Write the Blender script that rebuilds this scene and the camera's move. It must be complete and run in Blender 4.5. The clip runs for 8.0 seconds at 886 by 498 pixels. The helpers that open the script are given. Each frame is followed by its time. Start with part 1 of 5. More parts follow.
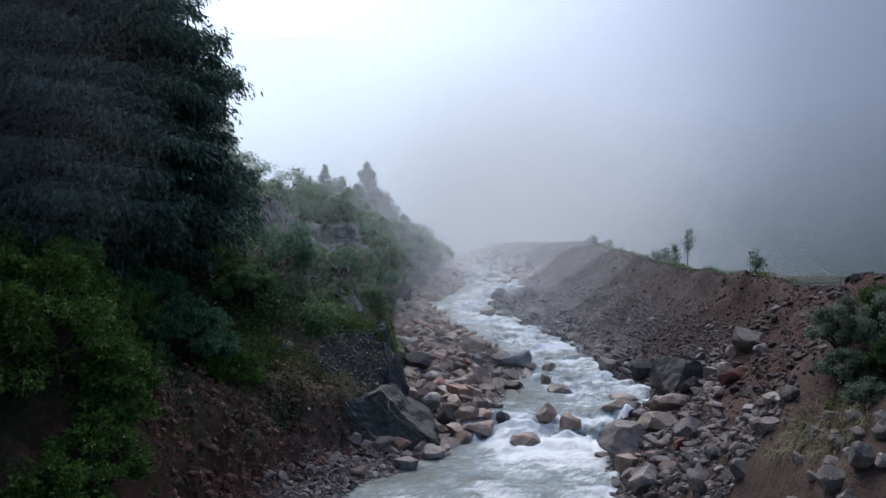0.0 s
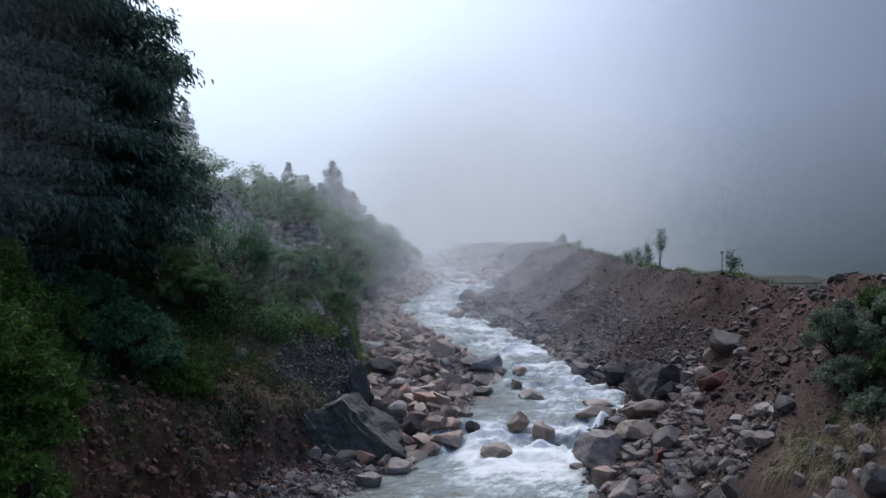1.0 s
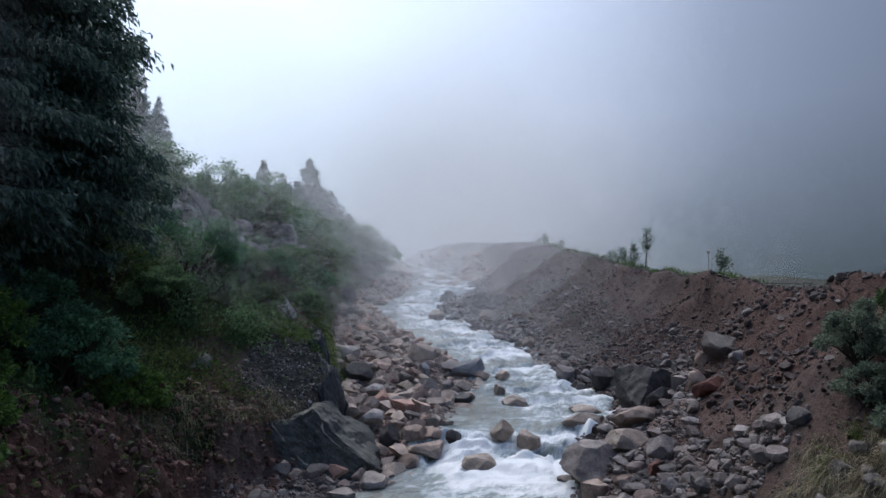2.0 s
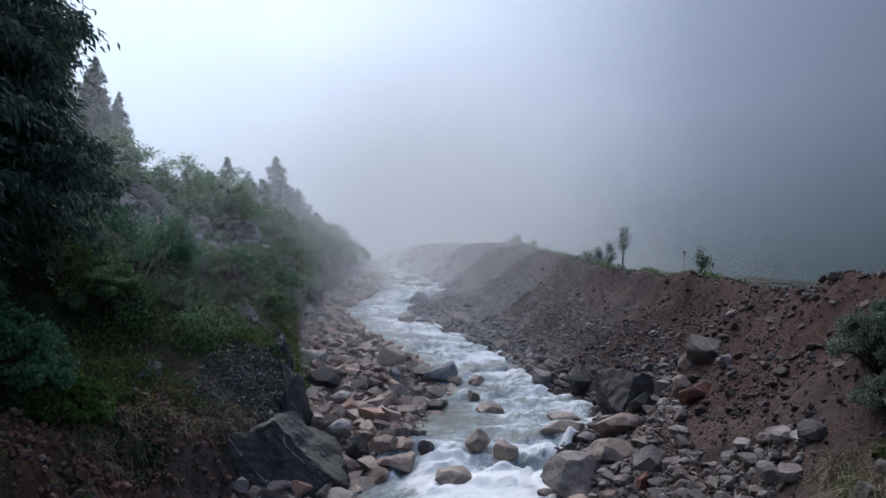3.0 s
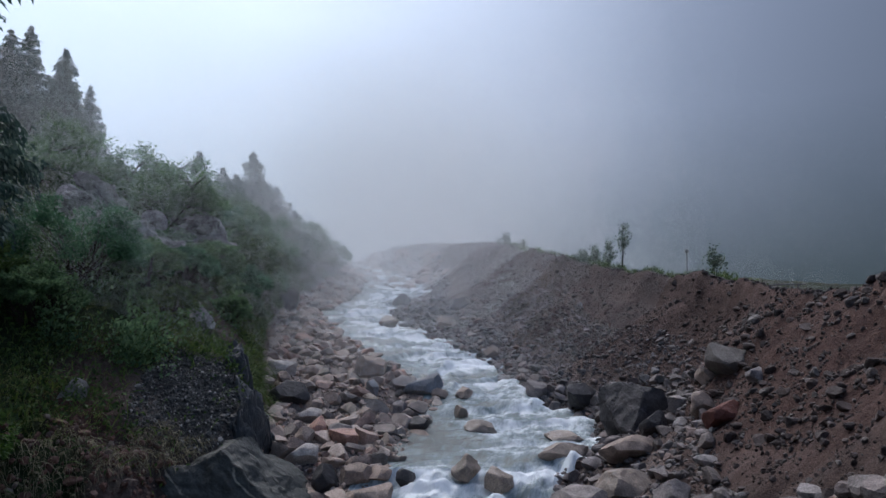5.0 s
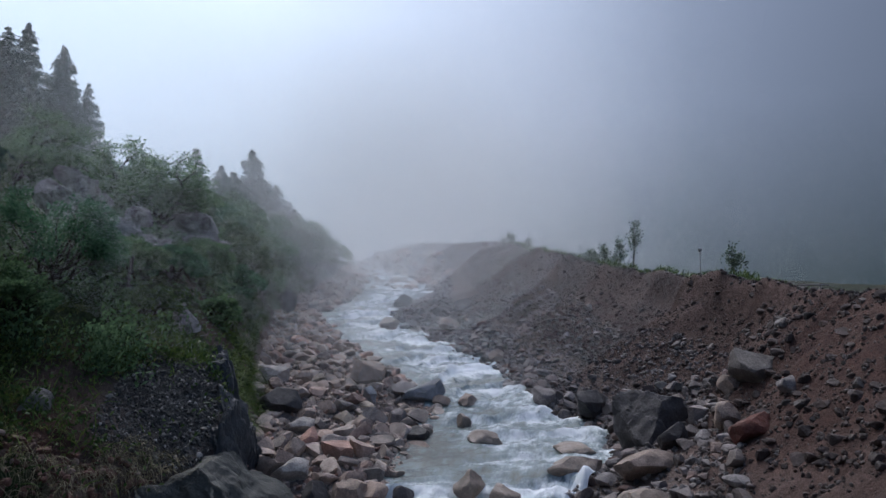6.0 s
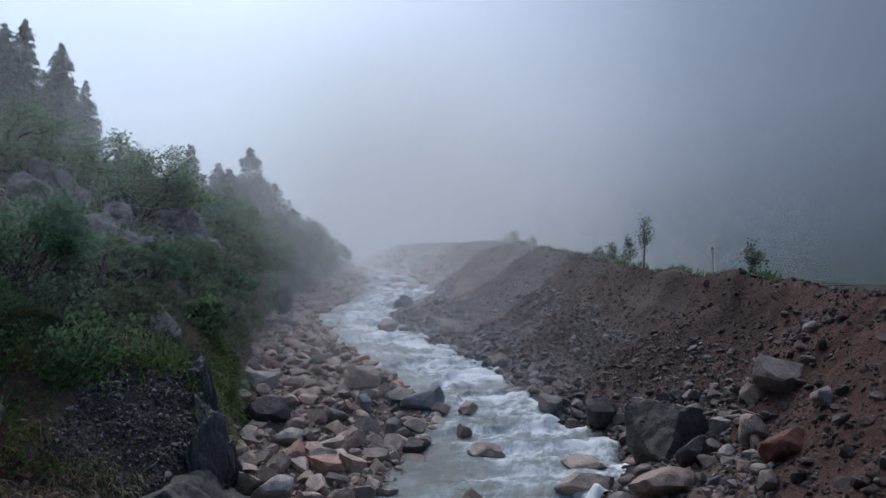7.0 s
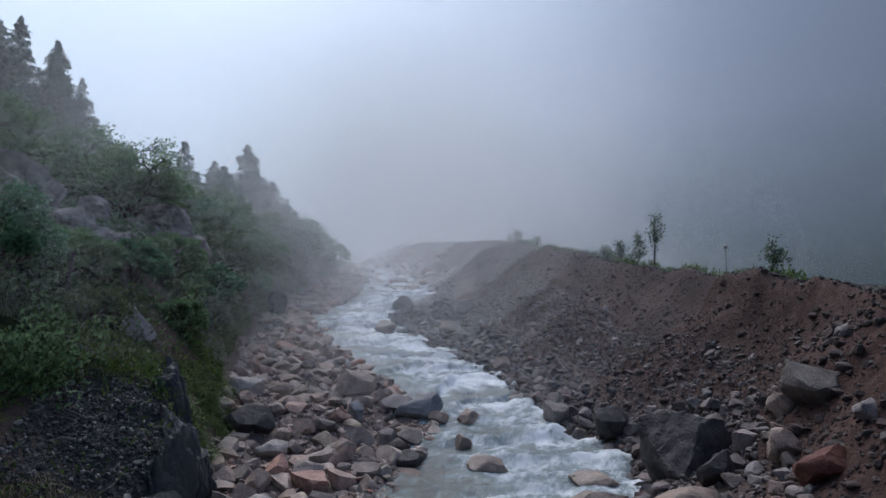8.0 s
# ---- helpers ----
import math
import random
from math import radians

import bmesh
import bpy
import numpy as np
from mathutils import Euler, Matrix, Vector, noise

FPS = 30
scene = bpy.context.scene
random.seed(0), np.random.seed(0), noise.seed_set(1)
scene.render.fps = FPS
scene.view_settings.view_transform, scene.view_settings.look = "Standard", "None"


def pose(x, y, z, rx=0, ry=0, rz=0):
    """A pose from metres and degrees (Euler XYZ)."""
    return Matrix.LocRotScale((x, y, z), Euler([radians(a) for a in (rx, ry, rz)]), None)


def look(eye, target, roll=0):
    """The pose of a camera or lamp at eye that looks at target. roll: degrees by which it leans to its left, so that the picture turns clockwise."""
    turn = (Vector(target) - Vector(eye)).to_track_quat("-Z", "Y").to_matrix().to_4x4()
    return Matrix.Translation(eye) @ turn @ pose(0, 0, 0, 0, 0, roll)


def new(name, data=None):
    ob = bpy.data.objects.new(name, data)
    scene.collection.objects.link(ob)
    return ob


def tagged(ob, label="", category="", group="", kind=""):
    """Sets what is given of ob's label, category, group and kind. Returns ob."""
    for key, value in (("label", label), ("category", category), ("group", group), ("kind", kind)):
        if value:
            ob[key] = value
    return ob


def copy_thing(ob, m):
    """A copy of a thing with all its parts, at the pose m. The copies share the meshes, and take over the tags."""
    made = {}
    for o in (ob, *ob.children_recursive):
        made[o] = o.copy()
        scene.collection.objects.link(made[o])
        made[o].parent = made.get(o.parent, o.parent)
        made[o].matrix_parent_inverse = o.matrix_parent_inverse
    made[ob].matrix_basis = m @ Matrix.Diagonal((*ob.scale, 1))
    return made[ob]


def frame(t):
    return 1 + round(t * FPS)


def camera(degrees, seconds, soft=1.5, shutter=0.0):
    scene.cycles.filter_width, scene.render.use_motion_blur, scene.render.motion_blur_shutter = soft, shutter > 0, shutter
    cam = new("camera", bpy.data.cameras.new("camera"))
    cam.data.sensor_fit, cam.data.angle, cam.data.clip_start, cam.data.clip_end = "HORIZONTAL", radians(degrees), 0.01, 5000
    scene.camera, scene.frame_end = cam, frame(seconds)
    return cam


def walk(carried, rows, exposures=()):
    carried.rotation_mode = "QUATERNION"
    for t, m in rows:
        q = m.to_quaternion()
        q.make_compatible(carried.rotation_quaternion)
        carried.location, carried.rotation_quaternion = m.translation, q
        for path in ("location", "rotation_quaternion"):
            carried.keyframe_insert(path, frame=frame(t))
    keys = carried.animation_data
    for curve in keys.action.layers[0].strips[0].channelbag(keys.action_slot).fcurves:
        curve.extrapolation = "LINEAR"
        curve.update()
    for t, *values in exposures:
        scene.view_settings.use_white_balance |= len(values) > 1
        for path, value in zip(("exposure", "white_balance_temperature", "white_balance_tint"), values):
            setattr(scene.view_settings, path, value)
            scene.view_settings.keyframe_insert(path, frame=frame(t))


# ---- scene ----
cam = camera(65.2, 8.0)
PATH = [
    (0, (-0.166, -0.899, 3.841), (-0.148, 1.099, 3.935), -0.1),
    (0.5, (-0.143, -0.401, 3.852), (-0.049, 1.594, 3.947), -0.2),
    (1, (-0.106, 0.105, 3.867), (0.004, 2.1, 3.963), -0.3),
    (1.5, (-0.041, 0.603, 3.857), (0.087, 2.596, 3.955), -0.4),
    (3, (0.009, 2.084, 3.831), (0.263, 4.065, 3.934), -0.5),
    (3.5, (0.065, 2.584, 3.837), (0.346, 4.562, 3.939), -0.6),
    (4, (0.146, 3.095, 3.843), (0.442, 5.07, 3.946), -0.6),
    (4.5, (0.248, 3.64, 3.843), (0.544, 5.616, 3.948), -0.6),
    (6, (0.546, 5.215, 3.845), (0.829, 7.192, 3.953), -0.6),
    (6.5, (0.664, 5.734, 3.851), (0.942, 7.712, 3.959), -0.6),
    (7, (0.799, 6.264, 3.855), (1.072, 8.243, 3.963), -0.6),
    (7.5, (0.92, 6.792, 3.843), (1.191, 8.77, 3.952), -0.6),
    (8, (1.056, 7.325, 3.827), (1.32, 9.304, 3.938), -0.6),
]
walk(cam, [(t, look(eye, target, roll)) for t, eye, target, roll in PATH], [(0, 1.02, 5820, 10), (8, 0.70, 5740, 10)])

# ---------- world, sun, exposure ----------
world = bpy.data.worlds.new("overcast_sky")
scene.world = world
world.use_nodes = True
wn, wl = world.node_tree.nodes, world.node_tree.links
sky = wn.new("ShaderNodeTexSky")
sky.sky_type, sky.sun_disc = "NISHITA", False
sky.sun_elevation, sky.sun_rotation = radians(52), radians(-12)
sky.air_density, sky.dust_density = 1.0, 4.0
wl.new(sky.outputs[0], wn["Background"].inputs[0])
wn["Background"].inputs[1].default_value = 0.085
sun = new("sun", bpy.data.lights.new("sun", "SUN"))
sun.data.energy, sun.data.angle, sun.data.color = 0.95, radians(60), (1.0, 0.97, 0.93)
sun.matrix_world = look((-12, 60, 78), (0, 0, 0))

# ---------- materials ----------


class Nodes:
    """A short way to write node trees."""

    def __init__(self, name):
        self.mat = bpy.data.materials.new(name)
        self.mat.use_nodes = True
        self.t = self.mat.node_tree
        self.bsdf = self.t.nodes["Principled BSDF"]
        self.out = self.t.nodes["Material Output"]

    def add(self, kind, **values):
        n = self.t.nodes.new(kind)
        for k, v in values.items():
            if k in ("operation", "blend_type", "data_type", "noise_dimensions", "wave_type", "bands_direction", "wave_profile", "feature"):
                setattr(n, k, v)
            else:
                n.inputs[k.replace("_", " ")].default_value = v
        return n

    def link(self, a, b):
        self.t.links.new(a, b)

    def noise(self, scale, detail=5, rough=0.6, at=None):
        n = self.add("ShaderNodeTexNoise", Scale=scale, Detail=detail, Roughness=rough)
        if at is not None:
            self.link(at, n.inputs["Vector"])
        return n.outputs["Fac"]

    def math(self, op, a, b=0.5, clamp=False):
        n = self.t.nodes.new("ShaderNodeMath")
        n.operation, n.use_clamp = op, clamp
        for i, v in enumerate((a, b)):
            if isinstance(v, (int, float)):
                n.inputs[i].default_value = v
            else:
                self.link(v, n.inputs[i])
        return n.outputs[0]

    def ramp(self, fac, *stops):
        n = self.t.nodes.new("ShaderNodeValToRGB")
        e = n.color_ramp.elements
        while len(e) < len(stops):
            e.new(0.5)
        for el, (p, c) in zip(e, stops):
            el.position = p
            el.color = (c, c, c, 1) if isinstance(c, (int, float)) else (*c, 1)
        self.link(fac, n.inputs[0])
        return n.outputs[0]

    def mix(self, fac, a, b, blend="MIX"):
        n = self.t.nodes.new("ShaderNodeMix")
        n.data_type, n.blend_type = "RGBA", blend
        for sock, v in ((n.inputs[0], fac), (n.inputs[6], a), (n.inputs[7], b)):
            if isinstance(v, (int, float)):
                sock.default_value = v
            elif isinstance(v, tuple):
                sock.default_value = (*v, 1)
            else:
                self.link(v, sock)
        return n.outputs[2]

    def bump(self, height, strength, distance):
        n = self.add("ShaderNodeBump", Strength=strength, Distance=distance)
        self.link(height, n.inputs["Height"])
        self.link(n.outputs[0], self.bsdf.inputs["Normal"])

    def attr(self, name):
        n = self.t.nodes.new("ShaderNodeAttribute")
        n.attribute_name = name
        return n.outputs["Fac"]

    def set(self, color=None, rough=None, spec=None):
        for key, v in (("Base Color", color), ("Roughness", rough), ("Specular IOR Level", spec)):
            if v is None:
                continue
            if isinstance(v, (int, float)):
                self.bsdf.inputs[key].default_value = v
            elif isinstance(v, tuple):
                self.bsdf.inputs[key].default_value = (*v, 1)
            else:
                self.link(v, self.bsdf.inputs[key])
        return self.mat


def place_of(n):
    return n.t.nodes.new("ShaderNodeNewGeometry").outputs["Position"]


def stone_material(name, stops, random_from, dark=1.0, wet=0.0):
    n = Nodes(name)
    if random_from == "object":
        r = n.t.nodes.new("ShaderNodeObjectInfo").outputs["Random"]
    else:
        r = n.t.nodes.new("ShaderNodeNewGeometry").outputs["Random Per Island"]
    at = place_of(n)
    base = n.ramp(r, *stops)
    speck = n.ramp(n.noise(38, 6, 0.75, at), (0.3, 0.45), (0.7, 1.35))
    stain = n.ramp(n.noise(5, 4, 0.6, at), (0.3, 0.6), (0.75, 1.25))
    c = n.mix(1.0, n.mix(1.0, base, speck, "MULTIPLY"), stain, "MULTIPLY")
    n.bump(n.math("ADD", n.noise(24, 6, 0.7, at), n.math("MULTIPLY", n.noise(6, 3, 0.5, at), 2.0)), 0.55, 0.03)
    return n.set(c, n.ramp(n.noise(9, 3, 0.5, at), (0.3, 0.5 - wet), (0.7, 0.85 - wet)), 0.22 + wet)


GREY_STOPS = ((0.0, (0.15, 0.13, 0.12)), (0.16, (0.33, 0.275, 0.24)), (0.36, (0.47, 0.37, 0.31)), (0.52, (0.29, 0.215, 0.175)),
              (0.68, (0.53, 0.45, 0.39)), (0.82, (0.42, 0.25, 0.19)), (0.92, (0.13, 0.12, 0.12)), (1.0, (0.44, 0.36, 0.28)))
stone_mat = stone_material("river_stone", GREY_STOPS, "object")
pebble_mat = stone_material("river_pebble", GREY_STOPS, "island")
BANK_STOPS = ((0.0, (0.09, 0.085, 0.085)), (0.2, (0.17, 0.15, 0.145)), (0.4, (0.24, 0.205, 0.19)), (0.55, (0.14, 0.115, 0.105)), (0.7, (0.30, 0.27, 0.26)), (0.84, (0.22, 0.145, 0.12)), (0.93, (0.07, 0.07, 0.073)), (1.0, (0.33, 0.30, 0.28)))
bank_stone_mat = stone_material("bank_stone", BANK_STOPS, "object")
bank_pebble_mat = stone_material("bank_pebble", BANK_STOPS, "island")
slope_stops = ((0.0, (0.042, 0.032, 0.030)), (0.3, (0.080, 0.058, 0.052)), (0.55, (0.115, 0.092, 0.085)), (0.75, (0.058, 0.042, 0.038)), (0.90, (0.20, 0.175, 0.16)), (1.0, (0.036, 0.033, 0.033)))
scree_mat = stone_material("scree_stone", slope_stops, "object")
scree_pebble_mat = stone_material("scree_pebble", slope_stops, "island")


slate_stops = ((0.0, (0.03, 0.031, 0.033)), (0.5, (0.072, 0.07, 0.068)), (0.85, (0.12, 0.113, 0.105)), (0.95, (0.26, 0.245, 0.23)), (1.0, (0.40, 0.38, 0.36)))
slate_mat = stone_material("slate_chip", slate_stops, "object")
slate_pebble_mat = stone_material("slate_grit", slate_stops, "island")


slate_face_mat = stone_material("slate_face", ((0.0, (0.034, 0.038, 0.043)), (1.0, (0.052, 0.056, 0.062))), "object", wet=0.12)


def rock_tone(name, a, b, wet=0.0):
    return stone_material(name, ((0.0, a), (1.0, b)), "object", wet=wet)


TONES = {
    "grey": rock_tone("grey_granite", (0.27, 0.235, 0.22), (0.34, 0.295, 0.275)),
    "pale": rock_tone("pale_granite", (0.46, 0.41, 0.37), (0.54, 0.48, 0.43)),
    "tan": rock_tone("tan_granite", (0.33, 0.255, 0.21), (0.40, 0.315, 0.26)),
    "brown": rock_tone("wet_brown_rock", (0.26, 0.205, 0.165), (0.34, 0.27, 0.22), 0.2),
    "dark": rock_tone("dark_slate_rock", (0.052, 0.047, 0.048), (0.078, 0.071, 0.071), 0.05),
    "pink": rock_tone("pink_granite", (0.42, 0.25, 0.20), (0.48, 0.30, 0.24)),
    "red": rock_tone("red_rock", (0.14, 0.055, 0.042), (0.17, 0.066, 0.052)),
    "dull": rock_tone("dull_grey_rock", (0.125, 0.11, 0.10), (0.165, 0.145, 0.132)),
    "blue": rock_tone("blue_grey_rock", (0.25, 0.25, 0.26), (0.30, 0.30, 0.31)),
}
red_stops = ((0.0, (0.055, 0.027, 0.021)), (0.5, (0.115, 0.057, 0.043)), (0.85, (0.16, 0.085, 0.064)), (1.0, (0.22, 0.17, 0.145)))
clod_mat = stone_material("red_clod", red_stops, "object")
clod_pebble_mat = stone_material("red_grit", red_stops, "island")


def ground_material():
    n = Nodes("valley_ground")
    at = place_of(n)
    big, mid, fine = n.noise(0.7, 4, 0.6, at), n.noise(4.5, 5, 0.65, at), n.noise(45, 5, 0.7, at)
    dirt = n.ramp(big, (0.32, (0.050, 0.034, 0.029)), (0.5, (0.085, 0.058, 0.049)), (0.66, (0.132, 0.094, 0.081)))
    red = n.ramp(mid, (0.3, (0.034, 0.016, 0.012)), (0.7, (0.100, 0.049, 0.037)))
    green = n.ramp(mid, (0.3, (0.012, 0.019, 0.007)), (0.55, (0.022, 0.034, 0.011)), (0.75, (0.045, 0.052, 0.020)))
    slate = n.ramp(mid, (0.3, (0.025, 0.026, 0.028)), (0.7, (0.07, 0.068, 0.064)))
    gravel = n.ramp(mid, (0.3, (0.13, 0.105, 0.09)), (0.5, (0.21, 0.17, 0.15)), (0.7, (0.29, 0.245, 0.215)))
    c = n.mix(n.attr("bar"), n.mix(n.attr("red"), dirt, red), gravel)
    c = n.mix(n.attr("slate"), c, slate)
    c = n.mix(n.attr("green"), c, green)
    grit = n.ramp(fine, (0.32, 0.5), (0.68, 1.5))
    lumps = n.ramp(n.noise(14, 5, 0.7, at), (0.3, 0.72), (0.7, 1.28))
    c = n.mix(1.0, n.mix(1.0, c, grit, "MULTIPLY"), lumps, "MULTIPLY")
    n.bump(n.math("ADD", fine, n.math("MULTIPLY", n.noise(12, 5, 0.7, at), 2.5)), 0.8, 0.04)
    return n.set(c, 0.92, 0.2)


def water_material():
    """Silt-laden melt water: grey-green where it runs smooth, milky in the current, white where it breaks."""
    n = Nodes("stream_water")
    at = place_of(n)
    flow = n.t.nodes.new("ShaderNodeCombineXYZ")
    n.link(n.attr("across"), flow.inputs[0])
    n.link(n.math("MULTIPLY", n.attr("down"), 0.72), flow.inputs[1])
    fl = flow.outputs[0]
    streak = n.noise(4.2, 8, 0.68, fl)
    fine = n.noise(15, 6, 0.7, fl)
    ridge = n.math("SUBTRACT", 1.0, n.math("MULTIPLY", n.math("ABSOLUTE", n.math("SUBTRACT", n.noise(3.2, 6, 0.62, fl), 0.5)), 5.0), True)
    raw = n.math("ADD", n.attr("foam"), n.math("ADD", n.math("MULTIPLY", n.math("SUBTRACT", streak, 0.5), 1.25), n.math("MULTIPLY", n.math("SUBTRACT", fine, 0.5), 0.5)))
    raw = n.math("ADD", raw, n.math("MULTIPLY", n.math("SUBTRACT", ridge, 0.4), 0.22))
    foam = n.ramp(raw, (0.40, 0.0), (0.62, 0.35), (0.92, 1.0))
    milk = n.ramp(raw, (0.0, (0.125, 0.135, 0.122)), (0.3, (0.20, 0.24, 0.243)), (0.6, (0.38, 0.445, 0.465)))
    c = n.mix(foam, milk, (0.84, 0.87, 0.885))
    n.bump(n.math("ADD", n.math("ADD", streak, n.math("MULTIPLY", fine, 0.35)), n.math("MULTIPLY", foam, 0.35)), 0.75, 0.07)
    n.bsdf.inputs["IOR"].default_value = 1.33
    return n.set(c, n.ramp(foam, (0.0, 0.10), (1.0, 0.65)), 0.5)


def leaf_material(name, dark, mid, light, shine=0.35, thin=0.3):
    n = Nodes(name)
    r = n.t.nodes.new("ShaderNodeNewGeometry").outputs["Random Per Island"]
    at = place_of(n)
    c = n.ramp(n.math("ADD", n.math("MULTIPLY", r, 0.6), n.math("MULTIPLY", n.noise(1.6, 3, 0.6, at), 0.5)), (0.25, dark), (0.55, mid), (0.9, light))
    n.set(c, 0.55, shine)
    tr = n.t.nodes.new("ShaderNodeBsdfTranslucent")
    n.link(c, tr.inputs[0])
    mx = n.t.nodes.new("ShaderNodeMixShader")
    mx.inputs[0].default_value = thin
    n.link(n.bsdf.outputs[0], mx.inputs[1])
    n.link(tr.outputs[0], mx.inputs[2])
    n.link(mx.outputs[0], n.out.inputs[0])
    return n.mat


def bark_material(name, a, b):
    n = Nodes(name)
    at = place_of(n)
    f = n.noise(16, 6, 0.7, at)
    n.bump(f, 0.7, 0.02)
    return n.set(n.ramp(f, (0.3, a), (0.7, b)), 0.9, 0.2)


def veined_material():
    """Dark slate in slanting layers, crossed by pale quartz veins."""
    n = Nodes("veined_slate")
    co = n.t.nodes.new("ShaderNodeTexCoord").outputs["Object"]
    sep = n.t.nodes.new("ShaderNodeSeparateXYZ")
    n.link(co, sep.inputs[0])
    warp = n.noise(1.1, 4, 0.6, co)
    layer = n.math("ADD", n.math("ADD", n.math("MULTIPLY", sep.outputs[0], 0.74), n.math("MULTIPLY", sep.outputs[2], 0.67)), n.math("MULTIPLY", warp, 0.55))
    vein = n.math("ABSOLUTE", n.math("SINE", n.math("MULTIPLY", layer, 4.4)))
    vein = n.math("MULTIPLY", n.ramp(vein, (0.03, 0.85), (0.10, 0.0)), n.ramp(n.noise(2.0, 3, 0.6, co), (0.46, 0.0), (0.56, 1.0)))
    cleft = n.math("ABSOLUTE", n.math("SINE", n.math("MULTIPLY", layer, 31.0)))
    f = n.noise(9, 6, 0.7, co)
    base = n.ramp(f, (0.3, (0.024, 0.027, 0.026)), (0.6, (0.055, 0.056, 0.050)), (0.8, (0.115, 0.108, 0.088)))
    base = n.mix(n.math("MULTIPLY", n.ramp(cleft, (0.0, 0.6), (0.2, 0.0)), n.ramp(n.noise(1.7, 4, 0.6, co), (0.45, 0.0), (0.6, 1.0))), base, (0.016, 0.017, 0.016))
    n.bump(n.math("ADD", n.math("ADD", f, n.math("MULTIPLY", cleft, 0.08)), n.math("MULTIPLY", n.noise(2.5, 4, 0.6, co), 2.0)), 0.8, 0.05)
    return n.set(n.mix(vein, base, (0.33, 0.30, 0.24)), 0.55, 0.4)


def crag_material():
    n = Nodes("lichened_crag")
    at = place_of(n)
    f, g = n.noise(3.5, 6, 0.7, at), n.noise(1.2, 3, 0.5, at)
    c = n.ramp(f, (0.3, (0.05, 0.047, 0.051)), (0.46, (0.22, 0.205, 0.215)), (0.68, (0.46, 0.43, 0.44)))
    c = n.mix(n.ramp(g, (0.5, 0.0), (0.7, 0.55)), c, (0.10, 0.105, 0.06))
    n.bump(n.math("ADD", f, n.noise(14, 5, 0.7, at)), 0.9, 0.12)
    return n.set(c, 0.85, 0.25)


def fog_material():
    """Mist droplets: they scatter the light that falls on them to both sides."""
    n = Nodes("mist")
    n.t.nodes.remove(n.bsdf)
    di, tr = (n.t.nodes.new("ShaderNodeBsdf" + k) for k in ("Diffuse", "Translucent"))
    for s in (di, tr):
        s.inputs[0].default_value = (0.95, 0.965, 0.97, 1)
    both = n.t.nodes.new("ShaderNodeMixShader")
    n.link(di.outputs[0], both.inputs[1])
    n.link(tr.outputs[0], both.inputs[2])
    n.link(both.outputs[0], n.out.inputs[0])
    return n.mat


ground_mat, water_mat, fog_mat, crag_mat, veined_mat = ground_material(), water_material(), fog_material(), crag_material(), veined_material()
spruce_leaf = leaf_material("spruce_needles", (0.026, 0.052, 0.044), (0.060, 0.102, 0.082), (0.155, 0.21, 0.16))
far_spruce_leaf = leaf_material("far_conifer_needles", (0.028, 0.049, 0.034), (0.049, 0.080, 0.053), (0.085, 0.118, 0.076))
bush_leaf = leaf_material("bright_bush_leaves", (0.024, 0.052, 0.009), (0.055, 0.112, 0.016), (0.135, 0.22, 0.038))
blue_leaf = leaf_material("bluish_bush_leaves", (0.032, 0.082, 0.042), (0.072, 0.160, 0.084), (0.155, 0.285, 0.155), thin=0.42)
tree_leaf = leaf_material("thorn_tree_leaves", (0.050, 0.098, 0.045), (0.115, 0.190, 0.088), (0.225, 0.33, 0.165), thin=0.48)
herb_leaf = leaf_material("undergrowth_leaves", (0.022, 0.042, 0.012), (0.050, 0.088, 0.022), (0.12, 0.175, 0.048))
grey_leaf = leaf_material("sage_green_leaves", (0.081, 0.105, 0.073), (0.146, 0.186, 0.130), (0.243, 0.292, 0.194))
grass_mat = leaf_material("green_grass", (0.040, 0.075, 0.013), (0.085, 0.135, 0.023), (0.165, 0.21, 0.05))
olive_mat = leaf_material("olive_grass", (0.065, 0.090, 0.022), (0.15, 0.18, 0.05), (0.28, 0.28, 0.11), thin=0.42)
straw_mat = leaf_material("dry_grass", (0.120, 0.110, 0.055), (0.200, 0.175, 0.100), (0.320, 0.280, 0.180))
bark_dark, bark_grey = bark_material("dark_bark", (0.022, 0.017, 0.014), (0.06, 0.047, 0.04)), bark_material("grey_bark", (0.045, 0.04, 0.037), (0.12, 0.11, 0.10))
post_mat = bark_material("weathered_post_wood", (0.035, 0.03, 0.027), (0.10, 0.09, 0.08))


# ---------- numeric helpers ----------
def rnd(ix, iy, iz, seed):
    h = (np.asarray(ix, np.int64) * 374761393 + iy.astype(np.int64) * 668265263 + iz.astype(np.int64) * 1440662683 + seed * 974711) & 0xFFFFFFFF
    h = ((h ^ (h >> 13)) * 1274126177) & 0xFFFFFFFF
    h = ((h ^ (h >> 16)) * 2246822519) & 0xFFFFFFFF
    return (h ^ (h >> 15)) / 4294967295.0


